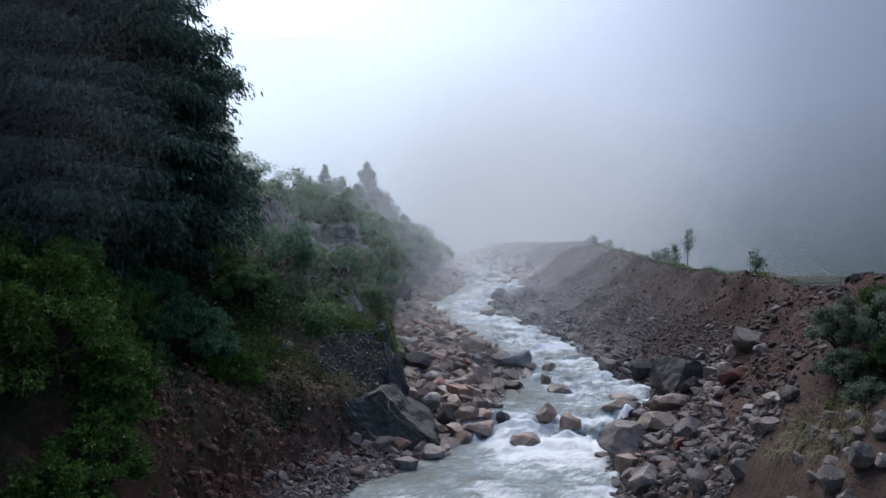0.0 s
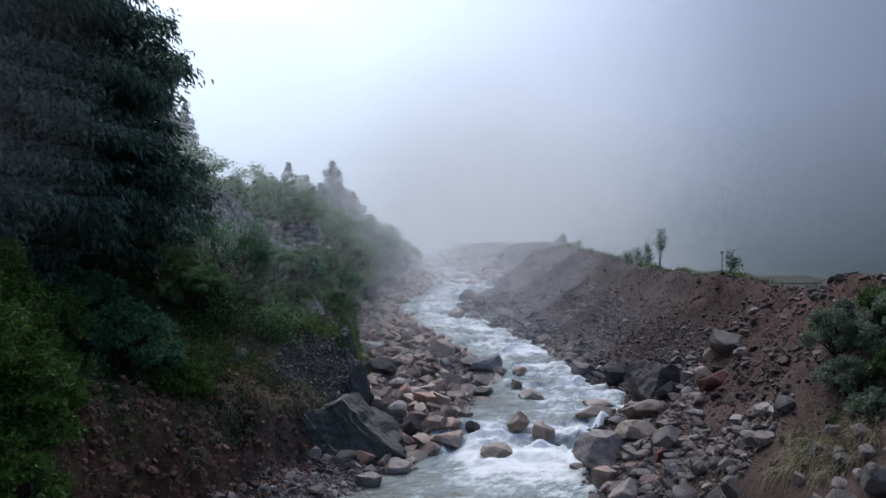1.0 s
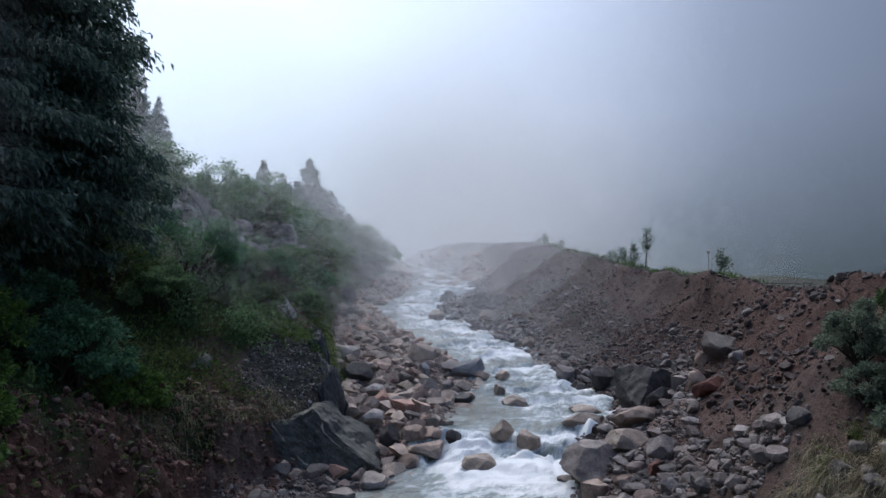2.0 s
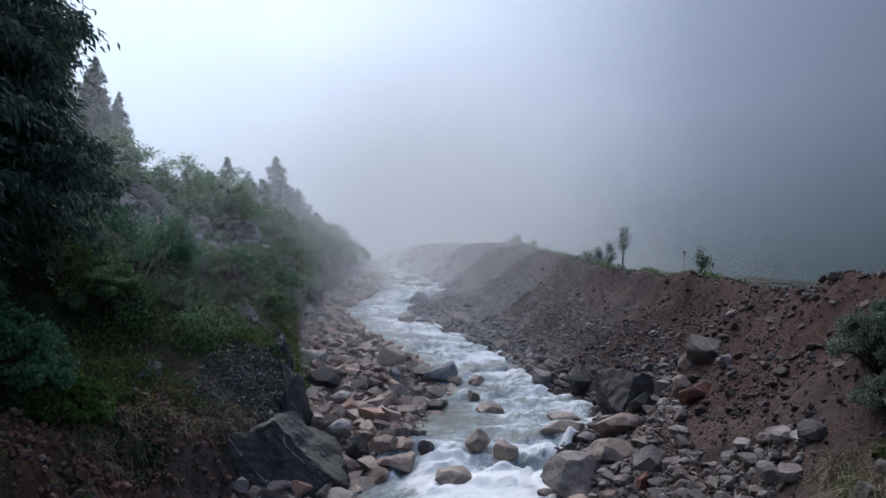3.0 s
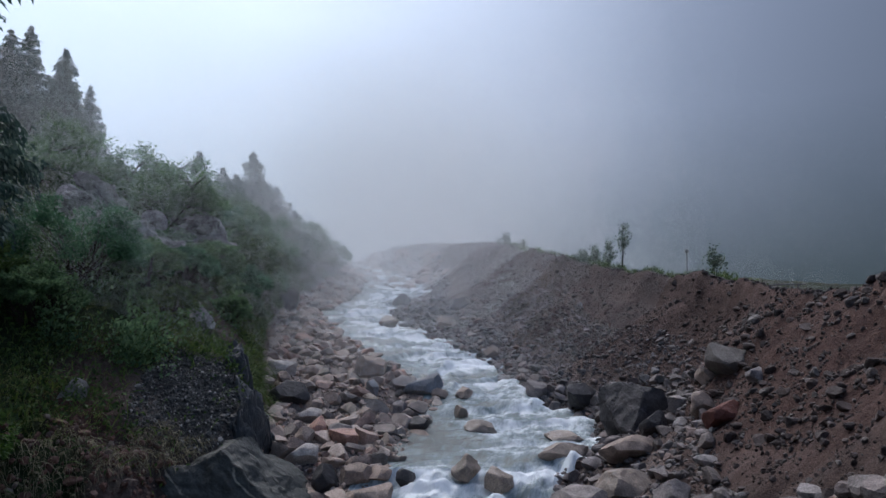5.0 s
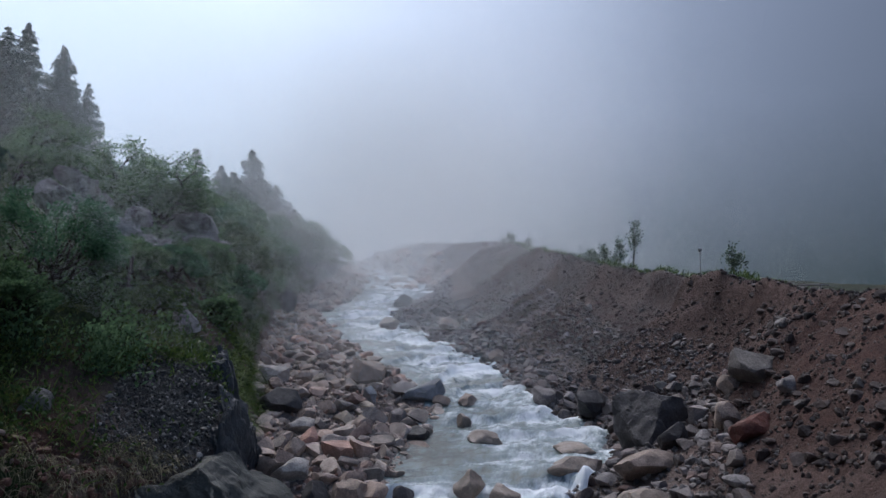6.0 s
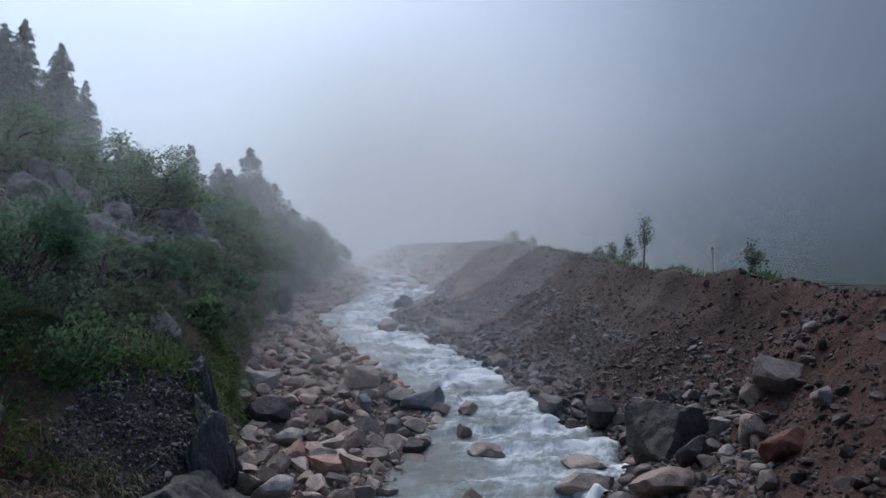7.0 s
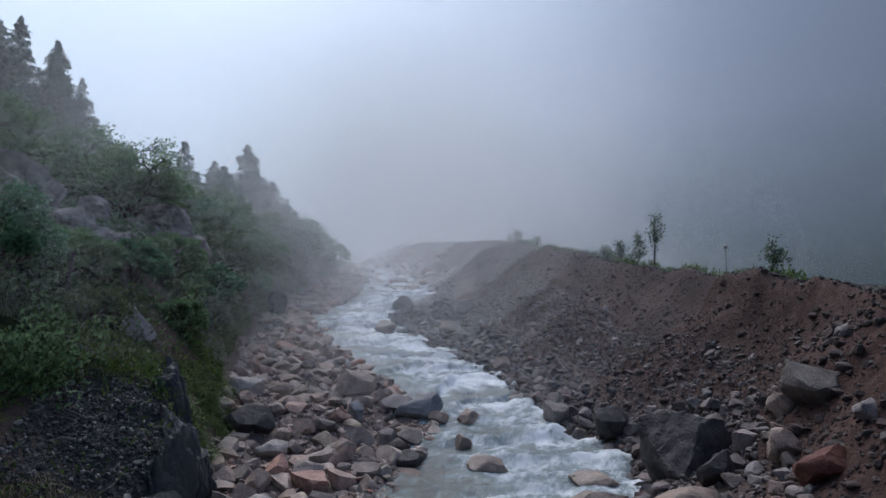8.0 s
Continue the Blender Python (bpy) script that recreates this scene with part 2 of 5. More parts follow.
def vnoise(x, y, z=0.0, seed=0):
    """Smooth value noise in -1..1."""
    shape = np.broadcast(x, y, z).shape
    x, y, z = np.broadcast_arrays(np.atleast_1d(x).astype(float), np.atleast_1d(y).astype(float), np.atleast_1d(z).astype(float))
    ix, iy, iz = np.floor(x), np.floor(y), np.floor(z)
    fx, fy, fz = x - ix, y - iy, z - iz
    fx, fy, fz = (f * f * (3 - 2 * f) for f in (fx, fy, fz))
    out = 0.0
    for a in (0, 1):
        for b in (0, 1):
            for c in (0, 1):
                w = (fx if a else 1 - fx) * (fy if b else 1 - fy) * (fz if c else 1 - fz)
                out = out + w * rnd(ix + a, iy + b, iz + c, seed)
    return (2 * out - 1).reshape(shape)


def fbm(x, y, z=0.0, octaves=4, seed=0):
    out, amp, k = 0.0, 0.5, 1.0
    for o in range(octaves):
        out = out + amp * vnoise(np.asarray(x) * k, np.asarray(y) * k, np.asarray(z) * k, seed + o)
        amp, k = amp * 0.5, k * 2.03
    return out


def ramp(v, a, b):
    t = np.clip((v - a) / (b - a), 0, 1)
    return t * t * (3 - 2 * t)


# ---------- the valley in cross-sections ----------
SECTIONS = []


def section(y, water, left, right):
    """One cut across the valley: water edges, then (x, z) from each bank's foot outwards."""
    SECTIONS.append((y, water, left, right))


section(-14, (-5.0, 2.6), ((-5.6, -0.6), (-6.6, 1.6), (-7.6, 2.2), (-9, 2.8), (-12, 4), (-16, 6)), ((3.0, -0.5), (4.0, 1.3), (5.0, 2.1), (7.0, 3.0), (9.0, 3.8), (12.0, 4.0)))
section(5, (-4.2, 2.9), ((-4.8, -0.1), (-5.4, 1.6), (-6.2, 2.2), (-7.5, 2.7), (-10, 3.6), (-15, 6)), ((3.2, -0.1), (4.1, 1.55), (4.9, 2.2), (6.0, 2.9), (9.0, 4.0), (12.0, 4.2)))
section(8, (-3.6, 3.0), ((-4.2, -0.05), (-4.9, 1.6), (-5.7, 2.3), (-7.0, 2.8), (-10, 3.8), (-15, 6.2)), ((3.4, 0.0), (4.3, 1.75), (5.05, 2.45), (6.0, 3.0), (8.8, 4.1), (12.0, 4.3)))
section(10, (-3.0, 3.0), ((-3.6, 0.0), (-4.6, 1.6), (-5.5, 2.3), (-6.8, 2.9), (-10, 4.0), (-15, 6.4)), ((3.5, 0.0), (4.3, 1.0), (5.3, 2.2), (6.1, 2.9), (8.8, 4.1), (12.0, 4.35)))
section(11.6, (-2.3, 3.2), ((-3.3, 0.05), (-4.3, 1.4), (-4.9, 1.9), (-6.3, 2.8), (-10, 4.2), (-15, 6.6)), ((3.7, 0.1), (4.5, 0.7), (5.5, 1.6), (6.7, 2.6), (8.9, 4.1), (12.0, 4.35)))
section(13, (-1.5, 3.4), ((-3.0, 0.1), (-3.9, 1.1), (-4.6, 1.75), (-6.0, 2.7), (-9.5, 4.3), (-15, 6.8)), ((4.0, 0.2), (4.8, 0.42), (6.0, 1.4), (7.2, 2.6), (8.95, 4.0), (11.5, 3.55)))
section(15, (-0.3, 3.6), ((-2.0, 0.05), (-2.7, 0.8), (-3.7, 1.6), (-4.9, 2.2), (-8.5, 4.2), (-15, 7.2)), ((4.5, 0.3), (5.7, 0.85), (6.6, 1.5), (7.5, 2.3), (9.0, 3.85), (11.5, 3.40)))
section(16.5, (0.8, 4.0), ((-0.9, 0.1), (-1.25, 1.25), (-2.7, 1.82), (-4.0, 2.35), (-7.5, 4.0), (-15, 6.3)), ((5.2, 0.5), (6.6, 1.1), (7.8, 2.05), (8.4, 3.0), (9.2, 3.7), (11.5, 3.25)))
section(17.3, (1.15, 4.85), ((-1.0, 0.4), (-1.42, 1.72), (-2.7, 2.12), (-4.0, 2.7), (-7.2, 4.1), (-15, 6.25)), ((5.7, 0.58), (6.85, 1.15), (7.95, 2.1), (8.7, 3.0), (9.3, 3.75), (11.5, 3.15)))
section(18.5, (1.6, 6.1), ((-1.15, 0.85), (-1.75, 2.3), (-2.8, 2.7), (-4.0, 3.3), (-6.5, 4.3), (-15, 6.2)), ((6.5, 0.7), (7.2, 1.2), (8.2, 2.2), (9.15, 3.0), (9.45, 3.8), (11.5, 3.0)))
section(20.5, (2.1, 6.1), ((-1.2, 1.15), (-1.9, 2.3), (-2.8, 3.2), (-4.0, 4.0), (-6.5, 4.7), (-15, 6.3)), ((6.4, 0.85), (7.2, 1.4), (8.3, 2.4), (9.28, 3.3), (9.6, 4.05), (12.0, 3.2)))
section(22.7, (3.2, 5.2), ((-1.4, 1.45), (-2.1, 2.6), (-3.0, 3.7), (-4.2, 4.5), (-6.5, 5.1), (-15, 6.5)), ((5.7, 1.1), (6.7, 1.75), (7.6, 2.4), (8.95, 3.35), (9.35, 4.15), (12.0, 3.3)))
section(26, (1.8, 5.0), ((-1.7, 1.85), (-2.4, 3.0), (-3.3, 4.3), (-4.6, 5.0), (-7.0, 5.5), (-15, 6.8)), ((5.6, 1.65), (6.5, 2.3), (7.5, 3.2), (8.4, 3.75), (8.85, 4.45), (12.0, 3.6)))
section(31, (0.3, 3.2), ((-1.9, 2.35), (-2.5, 3.3), (-3.5, 4.6), (-5.0, 5.3), (-8.0, 6.0), (-15, 7.3)), ((5.0, 2.35), (6.3, 2.9), (7.6, 3.7), (8.3, 4.4), (8.95, 4.9), (13.0, 3.6)))
section(36, (-0.7, 2.5), ((-1.9, 2.8), (-2.6, 3.6), (-3.8, 4.8), (-5.5, 5.6), (-9.0, 6.6), (-15, 8.2)), ((4.8, 3.0), (6.4, 3.5), (7.7, 4.3), (8.5, 5.0), (9.1, 5.4), (14.0, 3.6)))
section(42, (1.3, 5.2), ((-0.7, 3.7), (-1.4, 4.4), (-3.0, 5.6), (-5.5, 6.3), (-9.5, 7.4), (-16, 9.2)), ((5.9, 3.8), (6.9, 4.6), (7.8, 5.5), (8.6, 5.9), (9.6, 6.0), (14.0, 4.6)))
section(50, (1.6, 5.0), ((0.7, 4.5), (-0.2, 5.2), (-2.5, 6.3), (-5.5, 7.2), (-10, 8.6), (-17, 10.8)), ((5.7, 4.7), (6.6, 5.7), (7.4, 6.35), (9.0, 6.6), (11.0, 6.6), (16.0, 4.8)))
section(67, (0.6, 3.4), ((-1.5, 5.9), (-3.0, 6.6), (-5.5, 8.0), (-8.0, 8.8), (-12, 10.5), (-19, 13.5)), ((4.0, 6.0), (4.6, 7.1), (5.5, 7.5), (7.5, 7.6), (10.0, 7.6), (18.0, 5.0)))
section(130, (-7.0, -4.0), ((-9, 7.6), (-11, 8), (-14, 9), (-18, 11), (-25, 15), (-35, 21)), ((-2.0, 7.6), (1.0, 7.8), (4.0, 8), (8.0, 8), (14.0, 8), (22.0, 3)))

WATER_Y = np.array([-14, 5, 10, 13, 16.2, 17.2, 19, 21, 22, 24, 27, 30, 33, 36, 46, 67, 130.0])
WATER_Z = np.array([-1.2, -0.55, -0.35, -0.2, -0.1, 0.42, 0.52, 0.68, 0.82, 1.12, 1.55, 1.95, 2.3, 2.62, 4.0, 5.7, 7.4])
TAB_Y = np.arange(-14, 130.01, 0.25)


def along(values):
    """A section quantity along the valley, eased between the sections."""
    v = np.interp(TAB_Y, [s[0] for s in SECTIONS], values)
    k = np.exp(-0.5 * (np.arange(-8, 9) * 0.25 / 0.55) ** 2)
    return np.convolve(np.pad(v, 8, mode="edge"), k / k.sum(), mode="valid")


EDGE_L, EDGE_R = along([s[1][0] for s in SECTIONS]), along([s[1][1] for s in SECTIONS])
LEFT_X = [along([s[2][i][0] for s in SECTIONS]) for i in range(6)]
LEFT_Z = [along([s[2][i][1] for s in SECTIONS]) for i in range(6)]
RIGHT_X = [along([s[3][i][0] for s in SECTIONS]) for i in range(6)]
RIGHT_Z = [along([s[3][i][1] for s in SECTIONS]) for i in range(6)]


def tab(table, y):
    return np.interp(y, TAB_Y, table)


def water_z(y):
    return np.interp(y, WATER_Y, WATER_Z)


def smooth_ground(x, y):
    """Height of the valley before small relief."""
    x, y = np.broadcast_arrays(np.asarray(x, float), np.asarray(y, float))
    wz, el, er = water_z(y), tab(EDGE_L, y), tab(EDGE_R, y)
    xs = [tab(t, y) for t in LEFT_X[::-1]] + [el, el + 0.35, er - 0.35, er] + [tab(t, y) for t in RIGHT_X]
    zs = [tab(t, y) for t in LEFT_Z[::-1]] + [wz - 0.02, wz - 0.3, wz - 0.3, wz - 0.02] + [tab(t, y) for t in RIGHT_Z]
    h = zs[0] + (xs[0] - x) * 0.3
    for i in range(len(xs) - 1):
        t = np.clip((x - xs[i]) / np.maximum(xs[i + 1] - xs[i], 1e-3), 0, 1)
        h = np.where(x >= xs[i], zs[i] + t * (zs[i + 1] - zs[i]), h)
    out = x - xs[-1]
    far = zs[-1] - 0.06 * np.minimum(out, 25)
    return np.where(out > 0, far, h)


def ground_z(x, y):
    """Height of the ground with its lumps and gullies."""
    x, y = np.broadcast_arrays(np.asarray(x, float), np.asarray(y, float))
    h = smooth_ground(x, y)
    el, er = tab(EDGE_L, y), tab(EDGE_R, y)
    dry = np.maximum(el - x, x - er)
    k = ramp(dry, 0.0, 1.2)
    bank = ramp(x - tab(RIGHT_X[0], y), 0.2, 1.5) * (1 - ramp(x - tab(RIGHT_X[4], y), -0.2, 0.6))
    gully = fbm((y + 0.35 * x) * 0.9, h * 0.25, 0, 4, 11) * 0.32 * bank
    clods = ramp(tab(LEFT_X[0], y) - x, -0.1, 0.5) * (1 - ramp(tab(LEFT_X[2], y) - x, 0.0, 0.8)) * (1 - ramp(y, 14.6, 16.0)) * ramp(y, 6, 9)
    clods = clods * 1.5 * (0.26 - 0.9 * np.abs(fbm(x * 1.3, y * 1.3, h * 1.1, 4, 71)))
    return h + clods + k * (fbm(x * 0.55, y * 0.55, 0, 4, 3) * 0.30 + fbm(x * 2.2, y * 2.2, 0, 4, 5) * 0.13) + gully

# ---------- mesh helpers ----------


def mesh_of(name, verts, faces, material, smooth=False, attrs=None, crease=None):
    """A mesh from arrays; all faces have the same number of corners."""
    verts, faces = np.asarray(verts, np.float32), np.asarray(faces, np.int32)
    k = faces.shape[1]
    me = bpy.data.meshes.new(name)
    me.vertices.add(len(verts))
    me.vertices.foreach_set("co", verts.ravel())
    me.loops.add(faces.size)
    me.loops.foreach_set("vertex_index", faces.ravel())
    me.polygons.add(len(faces))
    me.polygons.foreach_set("loop_start", np.arange(0, faces.size, k, dtype=np.int32))
    me.polygons.foreach_set("use_smooth", np.full(len(faces), smooth))
    for key, v in (attrs or {}).items():
        me.attributes.new(key, "FLOAT", "POINT").data.foreach_set("value", np.asarray(v, np.float32).ravel())
    me.materials.append(material)
    me.update(calc_edges=True)
    me.validate()
    if crease:
        me.set_sharp_from_angle(angle=radians(crease))
    return me


def part(name, me, parent, label=""):
    ob = new(name, me)
    ob.parent = parent
    return tagged(ob, label=label)


def grid_faces(nu, nv):
    i = (np.arange(nu - 1)[:, None] * nv + np.arange(nv - 1)[None, :]).ravel()
    return np.stack([i, i + nv, i + nv + 1, i + 1], 1)


def spread(stops):
    """Grid lines from (start, step) stops; the last stop is the end."""
    out = []
    for (a, s), (b, _) in zip(stops[:-1], stops[1:]):
        out += list(np.linspace(a, b, max(2, int(round((b - a) / s))), endpoint=False))
    return np.array(out + [stops[-1][0]])


def tube(points, radii, sides=6):
    """A tapered tube along points: vertices and triangles."""
    p = np.asarray(points, float)
    d = np.gradient(p, axis=0)
    d /= np.linalg.norm(d, axis=1, keepdims=True) + 1e-9
    ref = np.where(np.abs(d[:, 2:3]) > 0.9, np.array([[1.0, 0, 0]]), np.array([[0, 0, 1.0]]))
    u = np.cross(d, ref)
    u /= np.linalg.norm(u, axis=1, keepdims=True) + 1e-9
    w = np.cross(d, u)
    a = np.linspace(0, 2 * np.pi, sides, endpoint=False)
    v = p[:, None] + np.asarray(radii)[:, None, None] * (np.cos(a)[None, :, None] * u[:, None] + np.sin(a)[None, :, None] * w[:, None])
    n = len(p)
    i = (np.arange(n - 1)[:, None] * sides + np.arange(sides)[None]).ravel()
    j = (np.arange(n - 1)[:, None] * sides + (np.arange(sides)[None] + 1) % sides).ravel()
    return v.reshape(-1, 3), np.concatenate([np.stack([i, j, j + sides], 1), np.stack([i, j + sides, i + sides], 1)])


def joined(pieces):
    vs, fs, k = [], [], 0
    for v, f in pieces:
        vs.append(v)
        fs.append(f + k)
        k += len(v)
    return np.concatenate(vs), np.concatenate(fs)


def leaves(at, along_dir, length, width, rng, droop=0.0):
    """Pointed leaves (folded quads) at places, growing along directions."""
    n = len(at)
    d = along_dir / (np.linalg.norm(along_dir, axis=1, keepdims=True) + 1e-9)
    side = np.cross(d, rng.normal(size=(n, 3)))
    side /= np.linalg.norm(side, axis=1, keepdims=True) + 1e-9
    up = np.cross(side, d)
    L, W = np.broadcast_to(length, n)[:, None], np.broadcast_to(width, n)[:, None]
    mid = at + d * L * 0.45 + up * W * 0.18
    tip = at + d * L - np.array([[0, 0, 1.0]]) * L * droop
    v = np.stack([at, mid + side * W * 0.5, tip, mid - side * W * 0.5], 1).reshape(-1, 3)
    return v, np.arange(4 * n).reshape(n, 4)


def unit(rng, n):
    v = rng.normal(size=(n, 3))
    return v / np.linalg.norm(v, axis=1, keepdims=True)


# ---------- the ground, one sheet to the horizon ----------
gx = spread([(-900, 120), (-180, 18), (-60, 4), (-20, 0.8), (-9, 0.14), (-5.5, 0.095), (10.2, 0.16), (14, 0.8), (40, 4), (90, 18), (240, 120), (900, 1)])
gy = spread([(-700, 100), (-60, 10), (-14, 2), (3, 0.2), (9, 0.095), (30, 0.16), (46, 0.4), (70, 2), (130, 12), (260, 120), (1200, 1)])
GX, GY = np.meshgrid(gx, gy, indexing="ij")
GZ = ground_z(GX, GY) + np.clip(GY - 130, 0, None) * 0.02
foot_l = tab(LEFT_X[0], GY)
green = ramp(foot_l - GX + fbm(GX * 0.9, GY * 0.9, 0, 4, 21) * 1.6, 0.6, 1.8)
green *= 1 - 0.9 * ramp(-((GX + 3.0) ** 2 / 2.2 + (GY - 16.6) ** 2 / 3.2), -1.4, -0.5)
green = np.where(GX < -5.5, np.maximum(green, 0.9), green)
terrace = ramp(GX - tab(RIGHT_X[4], GY), 0.1, 1.6) * ramp(GY, 13, 18)
bank_r = ramp(GX, 5.4, 6.6) * (1 - ramp(GY, 9.5, 11.5)) * 0.3
green = np.clip(np.maximum(np.maximum(green, terrace * (0.75 + 0.5 * fbm(GX * 0.8, GY * 0.8, 0, 3, 9))), bank_r), 0, 1)
red = np.clip(ramp(-GX, 2.8, 3.6) * (1 - ramp(GY, 15.5, 17.5)) + ramp(GX, 5.2, 7) * (1 - ramp(GY, 15, 23)) * 0.6, 0, 1)
slate = np.exp(-((GX + 2.1) ** 2 / 1.1 + (GY - 17.4) ** 2 / 3.0)) * 1.2
bar_zone = ramp(GX - tab(LEFT_X[0], GY), -0.1, 0.3) * (1 - ramp(GX - tab(RIGHT_X[1], GY), -0.4, 0.5)) * ramp(GY, 10, 12.5) * (1 - 0.6 * ramp(GX - tab(EDGE_R, GY), -0.2, 0.2))
ground = new("ground", mesh_of("ground", np.stack([GX, GY, GZ], -1).reshape(-1, 3), grid_faces(len(gx), len(gy)), ground_mat, True,
                               {"green": green, "red": red, "bar": bar_zone, "slate": np.clip(slate, 0, 1)}))
tagged(ground, "brown earth and gravel valley floor with eroded banks", "ground", kind="structure")

# ---------- the stream ----------


def stream_mesh():
    ny, nx = 760, 84
    wy = np.concatenate([np.linspace(-13, 8, 40, endpoint=False), np.linspace(8, 36, 520, endpoint=False), np.linspace(36, 70, 200)])
    ny = len(wy)
    u = np.linspace(0, 1, nx)
    Y = np.repeat(wy[:, None], nx, 1)
    X = tab(EDGE_L, wy)[:, None] - 0.45 + u[None] * (tab(EDGE_R, wy) - tab(EDGE_L, wy) + 0.65)[:, None]
    # small falls: each stretch drops in steps that wander across the stream
    ph = Y * 0.55 + fbm(X * 0.5, Y * 0.25, 0, 3, 31) * 1.6
    saw = ph - np.floor(ph)
    step = np.where(saw < 0.22, ramp(saw, 0.0, 0.22), 1 - (saw - 0.22) / 0.78) - 0.5
    slope = np.clip(np.gradient(water_z(wy), wy)[:, None], 0, 0.6)
    calm = ramp(X - tab(EDGE_L, Y), 0.0, 1.6) * 0.5 + 0.5
    calm = calm * (1 - 0.75 * np.exp(-((X - 2.3) ** 2 / 0.7 + (Y - 19.2) ** 2 / 2.2))) * (1 - 0.7 * np.exp(-((X + 0.6) ** 2 / 1.6 + (Y - 13.6) ** 2 / 2.0)))
    rough = np.clip(0.35 + slope * 3.2, 0, 1.6) * calm
    crest = fbm(X * 1.0, Y * 2.3, 0, 4, 41)
    waves = crest * 0.20 + fbm(X * 4.0, Y * 5.0, 0, 4, 45) * 0.085
    boil = np.exp(-((Y - 15.8) / 0.7) ** 2) * ramp(X, 0.8, 1.6) * (0.06 + 0.14 * np.abs(fbm(X * 2.4, Y * 2.4, 0, 3, 63)))
    Z = water_z(Y) + 0.02 + (step * 0.20 + waves) * rough + boil
    bands = np.exp(-((saw - 0.05) / 0.18) ** 2) + 0.8 * np.exp(-((1 - saw) / 0.36) ** 2)
    foam = 0.31 + 0.08 * (1 - ramp(Y, 16.5, 18)) + 0.50 * rough * bands + 1.05 * crest * rough + 0.45 * fbm(X * 2.2, Y * 3.0, 0, 4, 51) + 0.22 * fbm(X * 7.0, Y * 9.0, 0, 3, 57)
    foam = 0.05 + 0.76 * foam * (0.35 + 0.75 * calm) + 0.9 * np.clip(slope - 0.25, 0, 0.5) + 0.45 * np.exp(-((Y - 15.4) / 1.3) ** 2) * ramp(X, 0.4, 1.6) - 0.25 * (1 - calm)
    return mesh_of("stream", np.stack([X, Y, Z], -1).reshape(-1, 3), grid_faces(ny, nx), water_mat, True,
                   {"foam": foam, "across": X - tab(EDGE_L, Y), "down": Y + 0 * X})


stream = tagged(new("water", stream_mesh()), "milky blue-grey mountain stream with white foaming rapids", "water", kind="structure")

# ---------- rocks ----------


def rock_shape(seed, level=3, cuts=9, rough=0.10, depth=(0.42, 0.78)):
    """A worn angular rock of unit size: vertices and triangles."""
    rng = np.random.default_rng(seed)
    bm = bmesh.new()
    bmesh.ops.create_icosphere(bm, subdivisions=level, radius=1.0)
    co = np.array([v.co[:] for v in bm.verts])
    fa = np.array([[v.index for v in f.verts] for f in bm.faces])
    bm.free()
    for nrm in unit(rng, cuts):
        d = rng.uniform(*depth)
        s = co @ nrm
        co = co - np.clip(s - d, 0, None)[:, None] * nrm[None] * 0.985
    if level > 1:
        r = fbm(co[:, 0] * 1.6 + seed * 7.1, co[:, 1] * 1.6, co[:, 2] * 1.6, 4, seed)
        co = co * (1 + rough * 2 * r)[:, None]
    co -= (co.max(0) + co.min(0)) / 2
    co /= co.max(0) - co.min(0)
    return co, fa


ROCKS = [mesh_of("rock", *rock_shape(100 + i, 3, 10 + i % 5, 0.05, (0.36, 0.74)), stone_mat, True, crease=24) for i in range(14)]
BANK_ROCKS = [mesh_of("rock", *rock_shape(130 + i, 3, 10 + i % 5, 0.05, (0.36, 0.74)), bank_stone_mat, True, crease=24) for i in range(12)]
TONE_ROCKS = {}


def toned_rock(i, tone):
    if (i, tone) not in TONE_ROCKS:
        TONE_ROCKS[i, tone] = mesh_of("boulder", *rock_shape(300 + i, 4, 12 + i % 6, 0.10, (0.50, 0.86) if i < 20 else (0.62, 0.90)), TONES[tone], True, crease=22)
    return TONE_ROCKS[i, tone]


LABELS = {"dull": "dull grey boulder half buried in the earth bank", "grey": "angular grey granite boulder at the water's edge", "pale": "pale grey granite boulder among river stones", "tan": "tan granite boulder lying on the gravel",
          "brown": "wet brown boulder standing in the rapids", "dark": "dark slate-grey boulder beside the stream", "pink": "pinkish granite boulder among river stones",
          "red": "dark red rock half sunk in the bank", "blue": "blue-grey wedge-shaped rock on the gravel bar"}
HEAPED = []


def boulder(x, y, w, h, tone, shape, turn=0.0, tilt=0.0, deep=None, sink=0.22, label="", rounded=False):
    """A rock w wide and h high above its bed, at a place on the ground."""
    deep = deep or w * 0.85
    full = h * (0.85 if tone == "brown" else 1.0) / (1 - sink)
    z = max(float(ground_z(x, y)), float(water_z(y)) - 0.03 if tab(EDGE_L, y) < x < tab(EDGE_R, y) else -99)
    ob = new("boulder", toned_rock(shape % 12 + (20 if rounded or tone == "brown" else 0), tone))
    ob.matrix_world = pose(x, y, z + full * (0.5 - sink), 0, tilt, turn) @ Matrix.Diagonal((w * 1.04, deep, full, 1))
    HEAPED.append((x, y, max(w, deep) * 0.5))
    return tagged(ob, label or LABELS[tone], "boulder", "boulders along the stream")


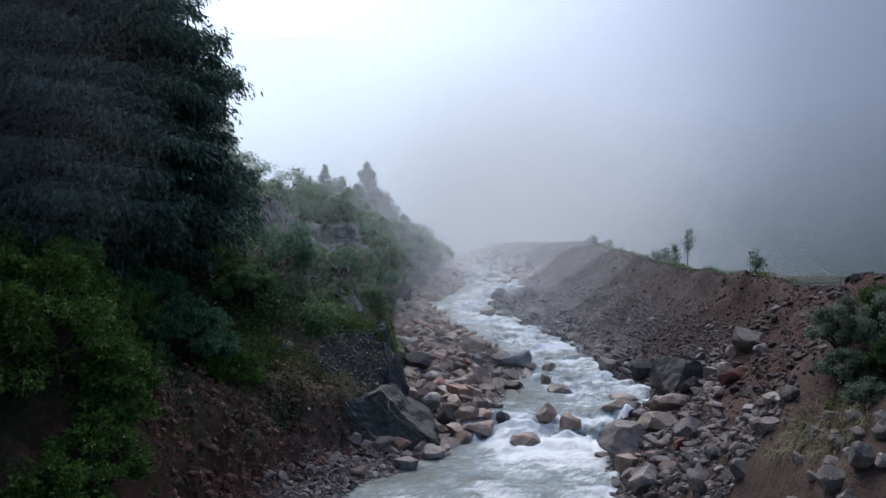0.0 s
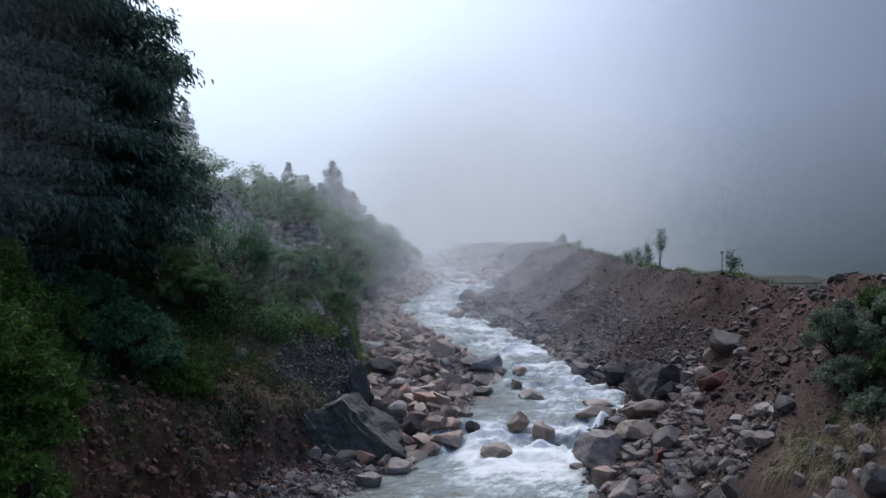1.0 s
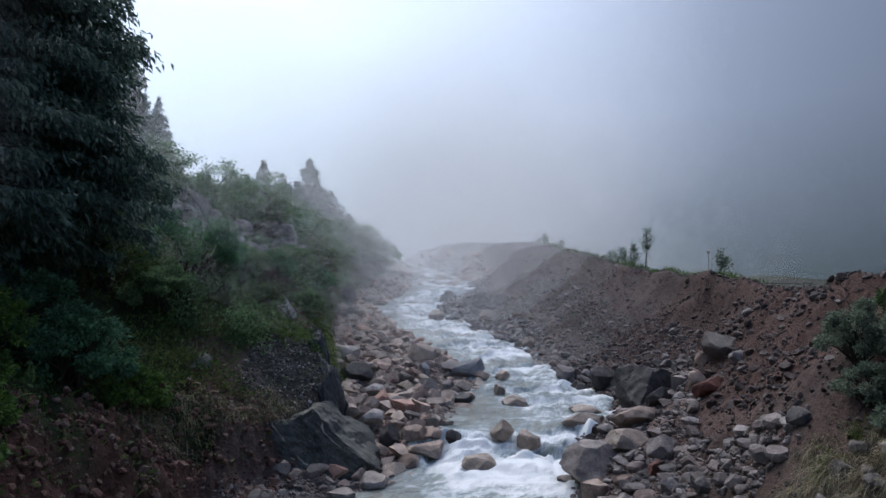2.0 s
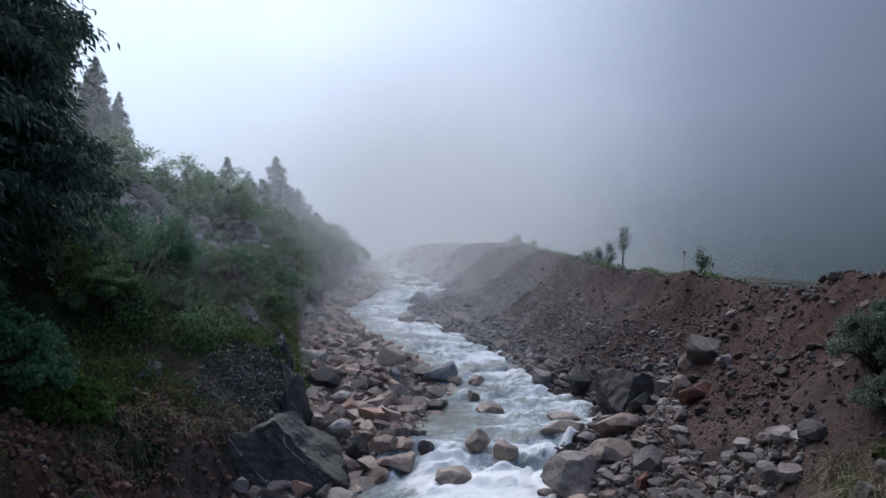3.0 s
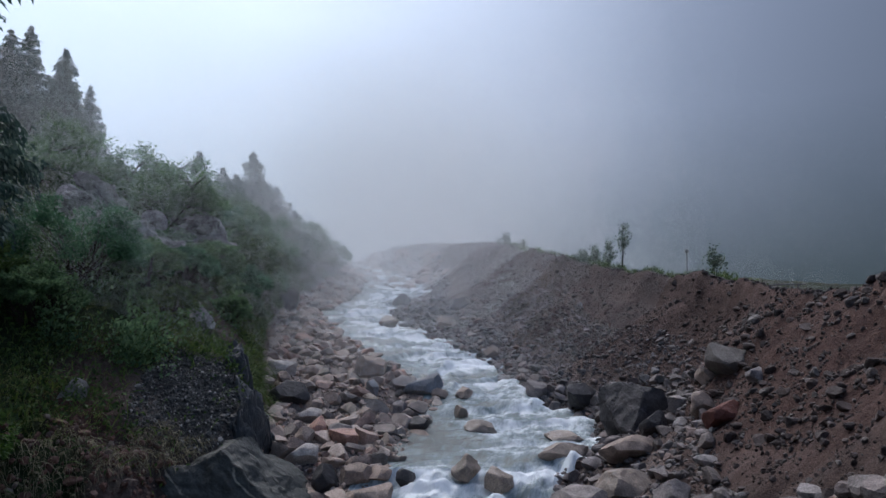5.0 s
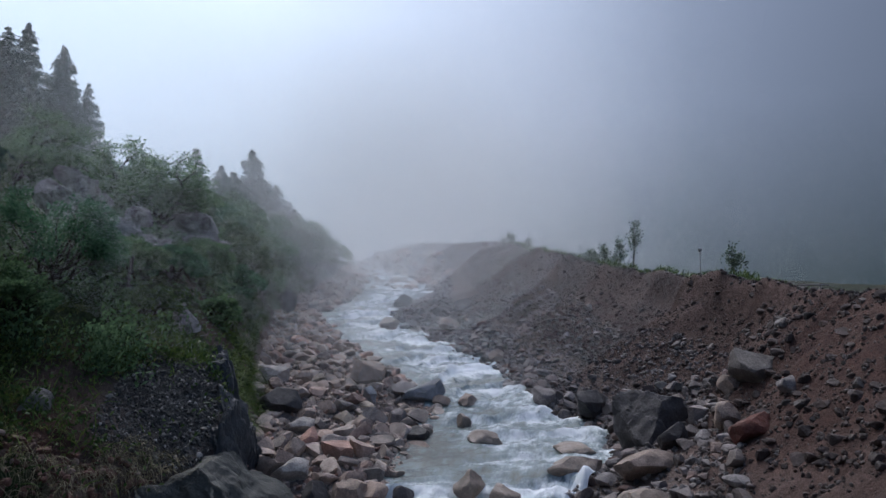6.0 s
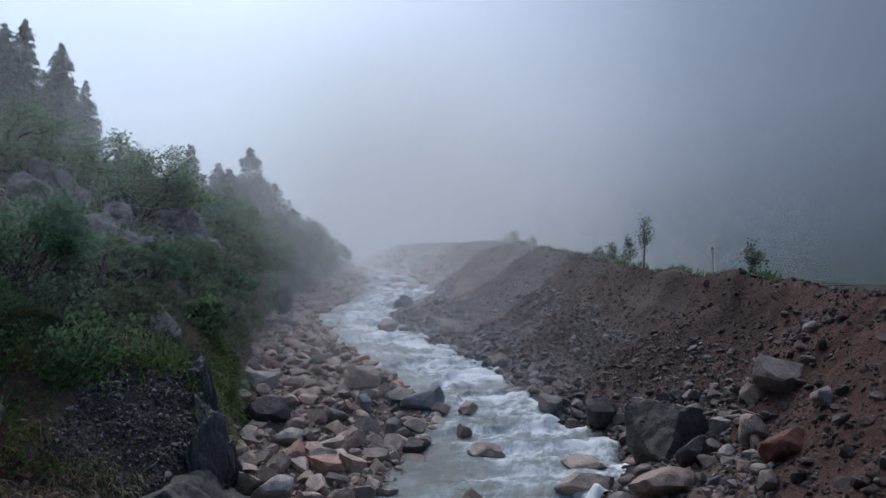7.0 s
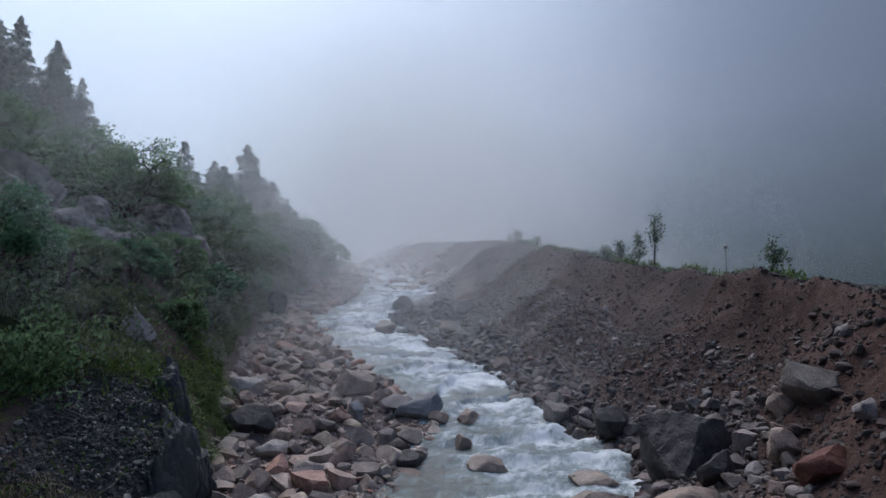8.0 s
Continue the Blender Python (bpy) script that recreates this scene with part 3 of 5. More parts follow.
HEAPED += [(6.45, 18.05, 0.7), (4.0, 14.45, 0.6)]
boulder(6.25, 20.9, 0.98, 0.52, "dark", 1, 10)
boulder(5.5, 22.2, 0.62, 0.46, "grey", 2, 40)
boulder(2.5, 22.75, 1.1, 0.42, "blue", 3, -12, -16, 0.5)
boulder(1.2, 23.9, 0.95, 0.62, "tan", 4, 30, 22, 0.6)
boulder(-0.85, 20.95, 0.92, 0.45, "dark", 5, 5, 0, 0.8)
boulder(-0.4, 20.1, 0.66, 0.34, "pale", 6, 15)
boulder(-0.12, 18.8, 0.46, 0.36, "pink", 7, 60)
boulder(0.4, 18.45, 0.62, 0.30, "pink", 8, -10, 6)
boulder(-0.38, 18.4, 0.42, 0.34, "tan", 9, 0)
boulder(0.9, 20.2, 0.52, 0.38, "tan", 10, 35)
boulder(0.35, 19.3, 0.54, 0.26, "grey", 11, 0)
boulder(3.25, 21.0, 0.42, 0.36, "brown", 1, 75)
boulder(3.45, 19.75, 0.72, 0.32, "brown", 3, 12, 5)
boulder(4.75, 17.7, 1.15, 0.36, "brown", 6, 8, 0, 0.8, label="rounded yellow-brown boulder washed over by the stream")
boulder(7.85, 16.85, 0.82, 0.5, "dull", 3, 110, -6, sink=0.35)
boulder(6.68, 15.1, 0.7, 0.36, "red", 7, 15, 12, sink=0.42)
boulder(7.66, 17.35, 0.42, 0.32, "tan", 2, 100)
boulder(2.3, 32.5, 0.8, 0.55, "brown", 4, 0)
boulder(3.3, 37.9, 1.0, 0.65, "dark", 6, 20, rounded=True)
boulder(-1.95, 35.8, 0.95, 1.0, "dark", 9, 0)
boulder(3.6, 22.5, 0.55, 0.30, "tan", 10, 40)
boulder(2.95, 22.5, 0.46, 0.28, "tan", 11, 0)
boulder(2.05, 23.1, 0.78, 0.34, "grey", 5, -20)
boulder(-1.2, 22.75, 0.72, 0.44, "pale", 3, -25, 14)
boulder(-0.5, 23.2, 0.52, 0.34, "tan", 6, 0)
boulder(2.1, 20.1, 0.52, 0.28, "dark", 2, 0)
boulder(1.15, 22.2, 0.48, 0.38, "blue", 1, 45)
boulder(1.2, 21.15, 0.62, 0.34, "pale", 0, 10)
boulder(1.75, 21.25, 0.4, 0.36, "grey", 4, 0)
boulder(6.3, 16.95, 0.52, 0.44, "dark", 7, 0)
boulder(7.0, 17.35, 0.36, 0.28, "grey", 8, 0)
boulder(5.2, 26.3, 0.58, 0.38, "tan", 9, 30)
boulder(5.4, 33.5, 0.9, 0.6, "grey", 10, 0)
boulder(4.45, 31.0, 0.8, 0.46, "tan", 11, 0)
boulder(7.33, 15.2, 0.32, 0.26, "grey", 3, 0)
boulder(4.75, 14.75, 0.95, 0.50, "brown", 5, 20)
boulder(5.6, 16.6, 1.0, 0.46, "tan", 6, 0, 0, 0.8)
boulder(3.65, 12.0, 0.6, 0.42, "grey", 7, 30)
boulder(3.7, 13.45, 0.46, 0.30, "tan", 8, 0)
boulder(2.0, 15.85, 0.88, 0.42, "brown", 9, 10, 0, 0.6, label="rounded brown boulder in white water")
boulder(2.65, 17.05, 0.6, 0.50, "brown", 10, 60)
boulder(1.52, 16.95, 0.36, 0.28, "dark", 11, 0)
boulder(3.2, 16.75, 0.6, 0.45, "brown", 1, 30, label="brown rock in the small waterfall")
boulder(5.1, 18.75, 0.8, 0.26, "brown", 2, 0)
boulder(0.85, 16.6, 0.86, 0.28, "tan", 3, 5, 0, 0.6)
boulder(0.62, 17.05, 0.58, 0.34, "tan", 4, 0)
boulder(0.06, 17.0, 0.52, 0.46, "dark", 5, 40)
boulder(-0.38, 17.6, 0.62, 0.40, "pale", 6, 20)
boulder(-1.75, 13.4, 0.36, 0.22, "tan", 7, 0)
boulder(-0.85, 14.15, 0.5, 0.24, "grey", 8, 15)
boulder(-0.25, 15.0, 0.6, 0.3, "grey", 2, 15)
boulder(5.15, 13.9, 0.6, 0.42, "grey", 9, 0)
boulder(4.73, 13.1, 0.34, 0.30, "red", 10, 0)
boulder(7.05, 16.45, 0.58, 0.42, "tan", 11, 30)
boulder(3.98, 10.2, 0.46, 0.30, "grey", 1, 0)

for bx, by, bw, bh in ((4.62, 7.9, 0.34, 0.2), (4.56, 7.35, 0.26, 0.22), (4.4, 6.6, 0.36, 0.28), (4.17, 6.8, 0.42, 0.27), (4.72, 7.2, 0.22, 0.15), (4.15, 6.45, 0.26, 0.18),
                       (4.75, 6.8, 0.3, 0.24), (4.9, 7.55, 0.24, 0.18), (4.0, 7.3, 0.22, 0.15), (4.62, 6.2, 0.3, 0.22), (4.3, 7.75, 0.2, 0.14), (4.36, 7.12, 0.24, 0.17), (4.86, 6.95, 0.2, 0.16), (4.45, 6.92, 0.2, 0.14), (4.95, 6.4, 0.28, 0.2),
                       (4.02, 6.95, 0.2, 0.14), (4.7, 7.62, 0.2, 0.14), (4.85, 7.95, 0.26, 0.17), (4.2, 7.25, 0.17, 0.12), (4.5, 6.4, 0.2, 0.15)):
    boulder(bx, by, bw * 0.88, bh * 0.85, "dull" if bw > 0.25 else "grey", int(bx * 31 + by * 17), bx * 90, label="rounded grey river stone stacked on the bank", rounded=True)

# the veined slab that juts out of the bank, and the slate ledge above it


def slab_rock(name, seed, material, size, m, label):
    v, f = rock_shape(seed, 5, 12, 0.07)
    v = v + 0.02 * np.stack([fbm(v[:, 0] * 6 + i, v[:, 1] * 6, v[:, 2] * 14, 3, seed + i) for i in range(3)], 1)
    ob = new(name, mesh_of(name, v * np.array(size), f, material, True))
    ob.matrix_world = m
    return tagged(ob, label, "rock")


def block_rock(name, seed, material, size, m, label, square=5.0):
    """A blocky rock with worn edges and split faces."""
    v, f = rock_shape(seed, 5, 0, 0.0)
    v = v * 2
    v = v / (np.abs(v) ** square).sum(1, keepdims=True) ** (1 / square)
    rng = np.random.default_rng(seed)
    for nrm in unit(rng, 16):
        s = v @ nrm
        v = v - np.clip(s - rng.uniform(0.62, 0.98), 0, None)[:, None] * nrm[None]
    v = v * (1 + 0.22 * fbm(v[:, 0] * 1.9, v[:, 1] * 1.5, v[:, 2] * 1.5, 4, seed))[:, None] / 2
    ob = new(name, mesh_of(name, v * np.array(size), f, material, True, crease=16))
    ob.matrix_world = m
    return tagged(ob, label, "rock")


def facet_rock(seed, planes, layers=0.0, rough=0.05, level=5, extra=10, depth=0.008):
    """A solid bounded by the given planes (normal, distance) and some random chips, split along slanting layers."""
    rng = np.random.default_rng(seed)
    d, f = rock_shape(seed, level, 0, 0.0)
    d = d / np.linalg.norm(d, axis=1, keepdims=True)
    r = np.full(len(d), 9.0)
    cuts = [(np.array(n_) / np.linalg.norm(n_), q) for n_, q in planes]
    far = max(q for _, q in cuts)
    cuts += [(n_, far * rng.uniform(0.72, 1.05)) for n_ in unit(rng, extra)]
    for n_, q in cuts:
        k = d @ n_
        r = np.minimum(r, np.where(k > 0.02, q / np.maximum(k, 0.02), 9.0))
    v = d * r[:, None]
    if layers:
        w = (v @ np.array([0.74, 0.12, 0.67])) * layers + 1.3 * fbm(v[:, 0] * 1.3, v[:, 1] * 1.3, v[:, 2] * 1.3, 3, seed)
        v = v * (1 + depth * (rnd(np.floor(w), np.floor(w) * 0, np.floor(w) * 0, seed) - 0.5) * 2)[:, None]
    v = v * (1 + rough * fbm(v[:, 0] * 2.6, v[:, 1] * 2.6, v[:, 2] * 2.6, 4, seed + 3))[:, None]
    return v, f


dv, df = facet_rock(553, (((-0.7, -0.35, 0.55), 0.62), ((0.85, -0.25, 0.25), 0.66), ((0.1, -1, 0.25), 0.56), ((-0.15, 0.2, 1), 0.88), ((-1, 0, 0), 0.78), ((0, 1, 0), 0.6), ((0, 0, -1), 0.7)), 2.0, 0.16, 5, 9, 0.03)
big_dark = tagged(new("boulder", mesh_of("boulder", dv, df, TONES["dark"], True, crease=16)), "big dark angular boulder on the stream bank")
big_dark.matrix_world = pose(6.55, 18.1, 1.08, 0, 0, 8) @ Matrix.Diagonal((0.84, 0.84, 0.9, 1))
big_grey = block_rock("boulder", 561, TONES["grey"], (1.35, 1.15, 1.15), pose(4.0, 14.5, 0.28, 4, 10, 20), "large angular grey granite boulder at the water's edge", 3.5)
for ob in (big_dark, big_grey):
    tagged(ob, category="boulder", group="boulders along the stream")
slab_v, slab_f = facet_rock(512, (((-0.10, -1.0, 0.42), 0.62), ((0.62, -0.30, 0.75), 0.66), ((-0.30, 0.15, 1.0), 0.78), ((-1.0, -0.25, 0.1), 1.0), ((1.0, 0.0, -0.25), 1.35), ((0, 1, 0), 0.8), ((0, 0, -1), 0.9)), 5.5, 0.22, 6, 9)
slab = new("slate_slab", mesh_of("slate_slab", slab_v, slab_f, veined_mat, True, crease=14))
slab.matrix_world = pose(-1.5, 15.95, 0.44, 0, 0, 12)
tagged(slab, "big dark slate slab with pale quartz veins jutting from the bank", "rock")
for k, (x, y, z, sx, sy, sz, turn) in enumerate(((-1.38, 16.9, 0.85, 0.36, 0.5, 0.86, -18), (-1.42, 17.7, 1.15, 0.42, 0.55, 1.0, 12), (-1.82, 18.5, 1.42, 0.62, 0.5, 1.12, -24), (-1.3, 18.25, 0.7, 0.35, 0.5, 0.7, 30))):
    lv, lf = facet_rock(541 + k, (((1, -0.2, 0.12), 0.9), ((-1, 0, 0), 1), ((0, 1, 0), 1), ((0.1, -1, 0.25), 0.9), ((-0.2, -0.3, 1), 0.95), ((0, 0, -1), 1)), 4.0, 0.26, 5, 16, 0.05)
    ledge = new("slate_ledge", mesh_of("slate_ledge", lv * np.array([sx, sy, sz]), lf, slate_face_mat, True, crease=14))
    ledge.matrix_world = pose(x, y, z, 0, -6, turn)
    tagged(ledge, "dark blue-grey slate ledge with a steep face", "rock")
slab_rock("bank_rock", 521, crag_mat, (0.7, 0.7, 0.7), pose(-2.8, 20.5, 3.2, 0, 0, 20), "grey rock showing through the grassy slope")
slab_rock("bank_rock", 523, crag_mat, (0.5, 0.5, 0.5), pose(-3.9, 16.1, 2.2, 0, 0, 20), "grey rock showing through the grassy slope")


def crag(seed, size, m):
    """A weathered outcrop: layered, split and pitted."""
    rng = np.random.default_rng(seed)
    ob = tagged(new("crag"), "rugged grey rock outcrop overgrown by shrubs", "rock")
    ob.matrix_world = m
    for k in range(15):
        box = [(n_, q * rng.uniform(0.8, 1.1)) for n_, q in (((1, 0, 0.2), 0.3), ((-1, 0.2, 0.1), 0.3), ((0.1, 1, 0), 0.3), ((0, -1, 0.35), 0.27), ((-0.25, -0.2, 1), 0.24), ((0, 0, -1), 0.3))]
        cv, cf = facet_rock(seed * 10 + k, box, 9.0, 0.9, 4, 14, 0.09)
        turn = np.array(Euler((rng.normal() * 0.25, rng.normal() * 0.25, rng.random() * 6.3)).to_matrix())
        cv = cv @ turn.T * rng.uniform(0.4, 0.95) + rng.uniform(-0.46, 0.46, 3) * np.array([1, 0.7, 0.6])
        part("rock_block", mesh_of("rock_block", cv * np.array(size), cf, crag_mat, False), ob)


crag(531, (2.2, 1.6, 1.9), pose(-5.5, 23.3, 5.65, 0, 28, 10))
crag(533, (1.3, 1.2, 1.1), pose(-4.55, 23.0, 4.95, 0, 25, -20))
crag(537, (1.9, 1.5, 1.5), pose(-3.6, 26.8, 5.45, 0, 14, -15))
crag(539, (1.0, 0.9, 0.9), pose(-4.6, 27.4, 5.6, 0, 5, 30))


# ---------- stones and gravel ----------


def rotations(rng, n):
    q = rng.normal(size=(n, 4))
    q /= np.linalg.norm(q, axis=1, keepdims=True)
    a, b, c, d = q.T
    return np.stack([np.stack([1 - 2 * (c * c + d * d), 2 * (b * c - a * d), 2 * (b * d + a * c)], 1),
                     np.stack([2 * (b * c + a * d), 1 - 2 * (b * b + d * d), 2 * (c * d - a * b)], 1),
                     np.stack([2 * (b * d - a * c), 2 * (c * d + a * b), 1 - 2 * (b * b + c * c)], 1)], 1)


def heap(name, label, seed, where, n_stones, n_pebbles, sizes, stone_material_, pebble_material_, meshes, grit=(0.028, 0.13), sunk=0.17):
    """Gravel as one mesh, with its larger stones as parts of their own."""
    rng = np.random.default_rng(seed)
    s = np.sort(sizes[0] * (sizes[1] / sizes[0]) ** (rng.random(n_stones * 3) ** 1.7))[::-1]
    x, y = where(rng, len(s))
    s = s[:len(x)]
    kept, taken = [], list(HEAPED)
    cells = {}
    for bx, by, br in taken:
        cells.setdefault((int(bx // 1), int(by // 1)), []).append((bx, by, br))
    for i in range(len(s)):
        if len(kept) >= n_stones:
            break
        r, cx, cy, ok = s[i] * 0.5, int(x[i] // 1), int(y[i] // 1), True
        for a in (-1, 0, 1):
            for b in (-1, 0, 1):
                for bx, by, br in cells.get((cx + a, cy + b), ()):
                    if (bx - x[i]) ** 2 + (by - y[i]) ** 2 < (0.72 * (br + r)) ** 2:
                        ok = False
        if ok:
            kept.append(i)
            cells.setdefault((cx, cy), []).append((x[i], y[i], r))
    kept = np.array(kept)
    zs = ground_z(x[kept], y[kept])
    near = kept[np.argsort(np.abs(y[kept] - 17.5))[:290]]
    chosen = set(near.tolist())
    pieces = []
    lib = [rock_shape(700 + i, 2, 6) for i in range(8)]
    small = [rock_shape(800 + i, 1, 4) for i in range(6)]
    # joined rest
    rest = [(i, z) for i, z in zip(kept, zs) if i not in chosen]
    R = rotations(rng, len(rest) + 1)
    for k, (i, z) in enumerate(rest):
        v, f = lib[k % 8]
        dims = s[i] * np.array([1.1, 0.9, 0.72]) * rng.uniform(0.8, 1.2, 3)
        tilt = Euler((rng.normal() * 0.25, rng.normal() * 0.25, rng.random() * 6.3)).to_matrix()
        pieces.append(((v * dims) @ np.array(tilt).T + [x[i], y[i], z + 0.16 * s[i]], f))
    px, py = where(rng, n_pebbles)
    n_pebbles = len(px)
    ps = grit[0] * (grit[1] / grit[0]) ** (rng.random(n_pebbles) ** 1.7)
    pz = ground_z(px, py)
    R = rotations(rng, n_pebbles)
    n_pebbles = len(px)
    for k in range(6):
        sel = np.arange(k, n_pebbles, 6)
        v, f = small[k]
        dims = ps[sel, None] * np.array([[1.2, 1.0, 0.8]])
        V = np.einsum("nij,nvj->nvi", R[sel], v[None] * dims[:, None]) + np.stack([px[sel], py[sel], pz[sel] + 0.2 * ps[sel]], 1)[:, None]
        F = f[None] + (np.arange(len(sel)) * len(v))[:, None, None]
        pieces.append((V.reshape(-1, 3), F.reshape(-1, 3)))
    bar = tagged(new(name, mesh_of(name, *joined(pieces), pebble_material_)), label, "gravel", kind="stuff")
    for i, z in zip(kept, zs):
        if i in chosen:
            ob = new("stone", meshes[i % len(meshes)])
            ob.parent = bar
            k = rng.uniform(0.8, 1.2, 3) * np.array([1.1, 0.92, 0.72]) * s[i]
            ob.matrix_world = pose(x[i], y[i], z + sunk * s[i], rng.normal() * 14, rng.normal() * 14, rng.random() * 360) @ Matrix.Diagonal((*k, 1))
    return bar


def left_bar(rng, n):
    y = 15.0 + 36.5 * rng.random(n) ** 1.3
    a, b = np.maximum(tab(LEFT_X[0], y), -3.4) - 0.15, tab(EDGE_L, y) + 0.25
    u = rng.random(n)
    return a + u * (b - a), y


def near_bar(rng, n):
    y = 11.5 + 4.2 * rng.random(n)
    a, b = np.maximum(tab(LEFT_X[0], y), -3.4) - 0.15, tab(EDGE_L, y) + 0.25
    return a + rng.random(n) * (b - a), y


def right_bar(rng, n):
    y = 9.0 + 36 * rng.random(n) ** 1.25
    a, b = tab(EDGE_R, y) - 0.3, tab(RIGHT_X[1], y) + 0.7
    b = b + (tab(RIGHT_X[0], y) + 0.45 - b) * ramp(y, 18.5, 21.0)
    return a + rng.random(n) ** 1.25 * (b - a), y


def slope_foot(rng, n):
    y = 17.5 + 18 * rng.random(n)
    a, b = tab(RIGHT_X[0], y) - 0.1, tab(RIGHT_X[2], y) + 0.3
    return a + rng.random(n) ** 1.7 * (b - a), y


def right_slope(rng, n):
    y = 7.5 + 34 * rng.random(n) ** 1.1
    a, b = tab(RIGHT_X[1], y), tab(RIGHT_X[4], y) + 0.6
    return a + rng.random(n) * (b - a), y


def rough_patch(rng, n):
    y = 12.2 + 7.0 * rng.random(n)
    x = 6.3 + 2.9 * rng.random(n)
    k = fbm(x * 1.1, y * 1.1, 0, 3, 97) > -0.12
    return x[k], y[k]


def left_scree(rng, n):
    y = 15.9 + 2.9 * rng.random(n)
    return -3.1 + 1.6 * rng.random(n), y


def red_face(rng, n):
    y = 9.5 + 6.2 * rng.random(n)
    a, b = tab(LEFT_X[2], y) - 0.1, tab(LEFT_X[0], y) + 0.3
    return a + rng.random(n) * (b - a), y


def far_bed(rng, n):
    y = 44 + 34 * rng.random(n)
    a, b = tab(LEFT_X[0], y), tab(RIGHT_X[1], y)
    return a + rng.random(n) * (b - a), y


SCREE = [mesh_of("scree_rock", *rock_shape(900 + i, 2, 7), scree_mat, False) for i in range(8)]
CLODS = [mesh_of("clod", *rock_shape(950 + i, 2, 6), clod_mat, False) for i in range(6)]
SLATE = [mesh_of("slate_piece", *rock_shape(930 + i, 2, 8), slate_mat, False) for i in range(5)]
heap("gravel_bar", "bar of rounded grey and pinkish river stones", 1, left_bar, 1700, 14000, (0.09, 0.52), stone_mat, pebble_mat, ROCKS)
heap("gravel_shore", "small wet stones along the water under the earth bank", 9, near_bar, 260, 5000, (0.06, 0.24), bank_stone_mat, bank_pebble_mat, BANK_ROCKS, (0.02, 0.08), 0.1)
heap("gravel_bank", "stony foot of the bank strewn with river stones", 2, right_bar, 1600, 14000, (0.075, 0.36), bank_stone_mat, bank_pebble_mat, BANK_ROCKS)
heap("gravel_foot", "fine gravel washed down to the foot of the bank", 8, slope_foot, 420, 9000, (0.06, 0.24), bank_stone_mat, bank_pebble_mat, BANK_ROCKS, (0.025, 0.10), 0.08)
heap("scree_slope", "eroded earth bank with embedded stones", 3, right_slope, 250, 10000, (0.06, 0.22), scree_mat, scree_pebble_mat, SCREE, (0.02, 0.085), 0.04)
heap("bank_rocks", "dark angular stones half buried in the earth bank", 7, rough_patch, 170, 1100, (0.06, 0.27), scree_mat, scree_pebble_mat, SCREE, (0.03, 0.10), 0.08)
heap("slate_scree", "small broken slate pieces on the ledge", 4, left_scree, 60, 6500, (0.05, 0.14), slate_mat, slate_pebble_mat, SLATE, (0.014, 0.06), 0.05)
heap("bank_clods", "crumbling red-brown earth clods on the bank", 6, red_face, 110, 2500, (0.06, 0.26), clod_mat, clod_pebble_mat, CLODS, (0.03, 0.12), 0.05)
heap("far_gravel_bed", "stony stream bed fading into the mist", 5, far_bed, 500, 300, (0.3, 1.0), stone_mat, pebble_mat, ROCKS)

# ---------- plants ----------


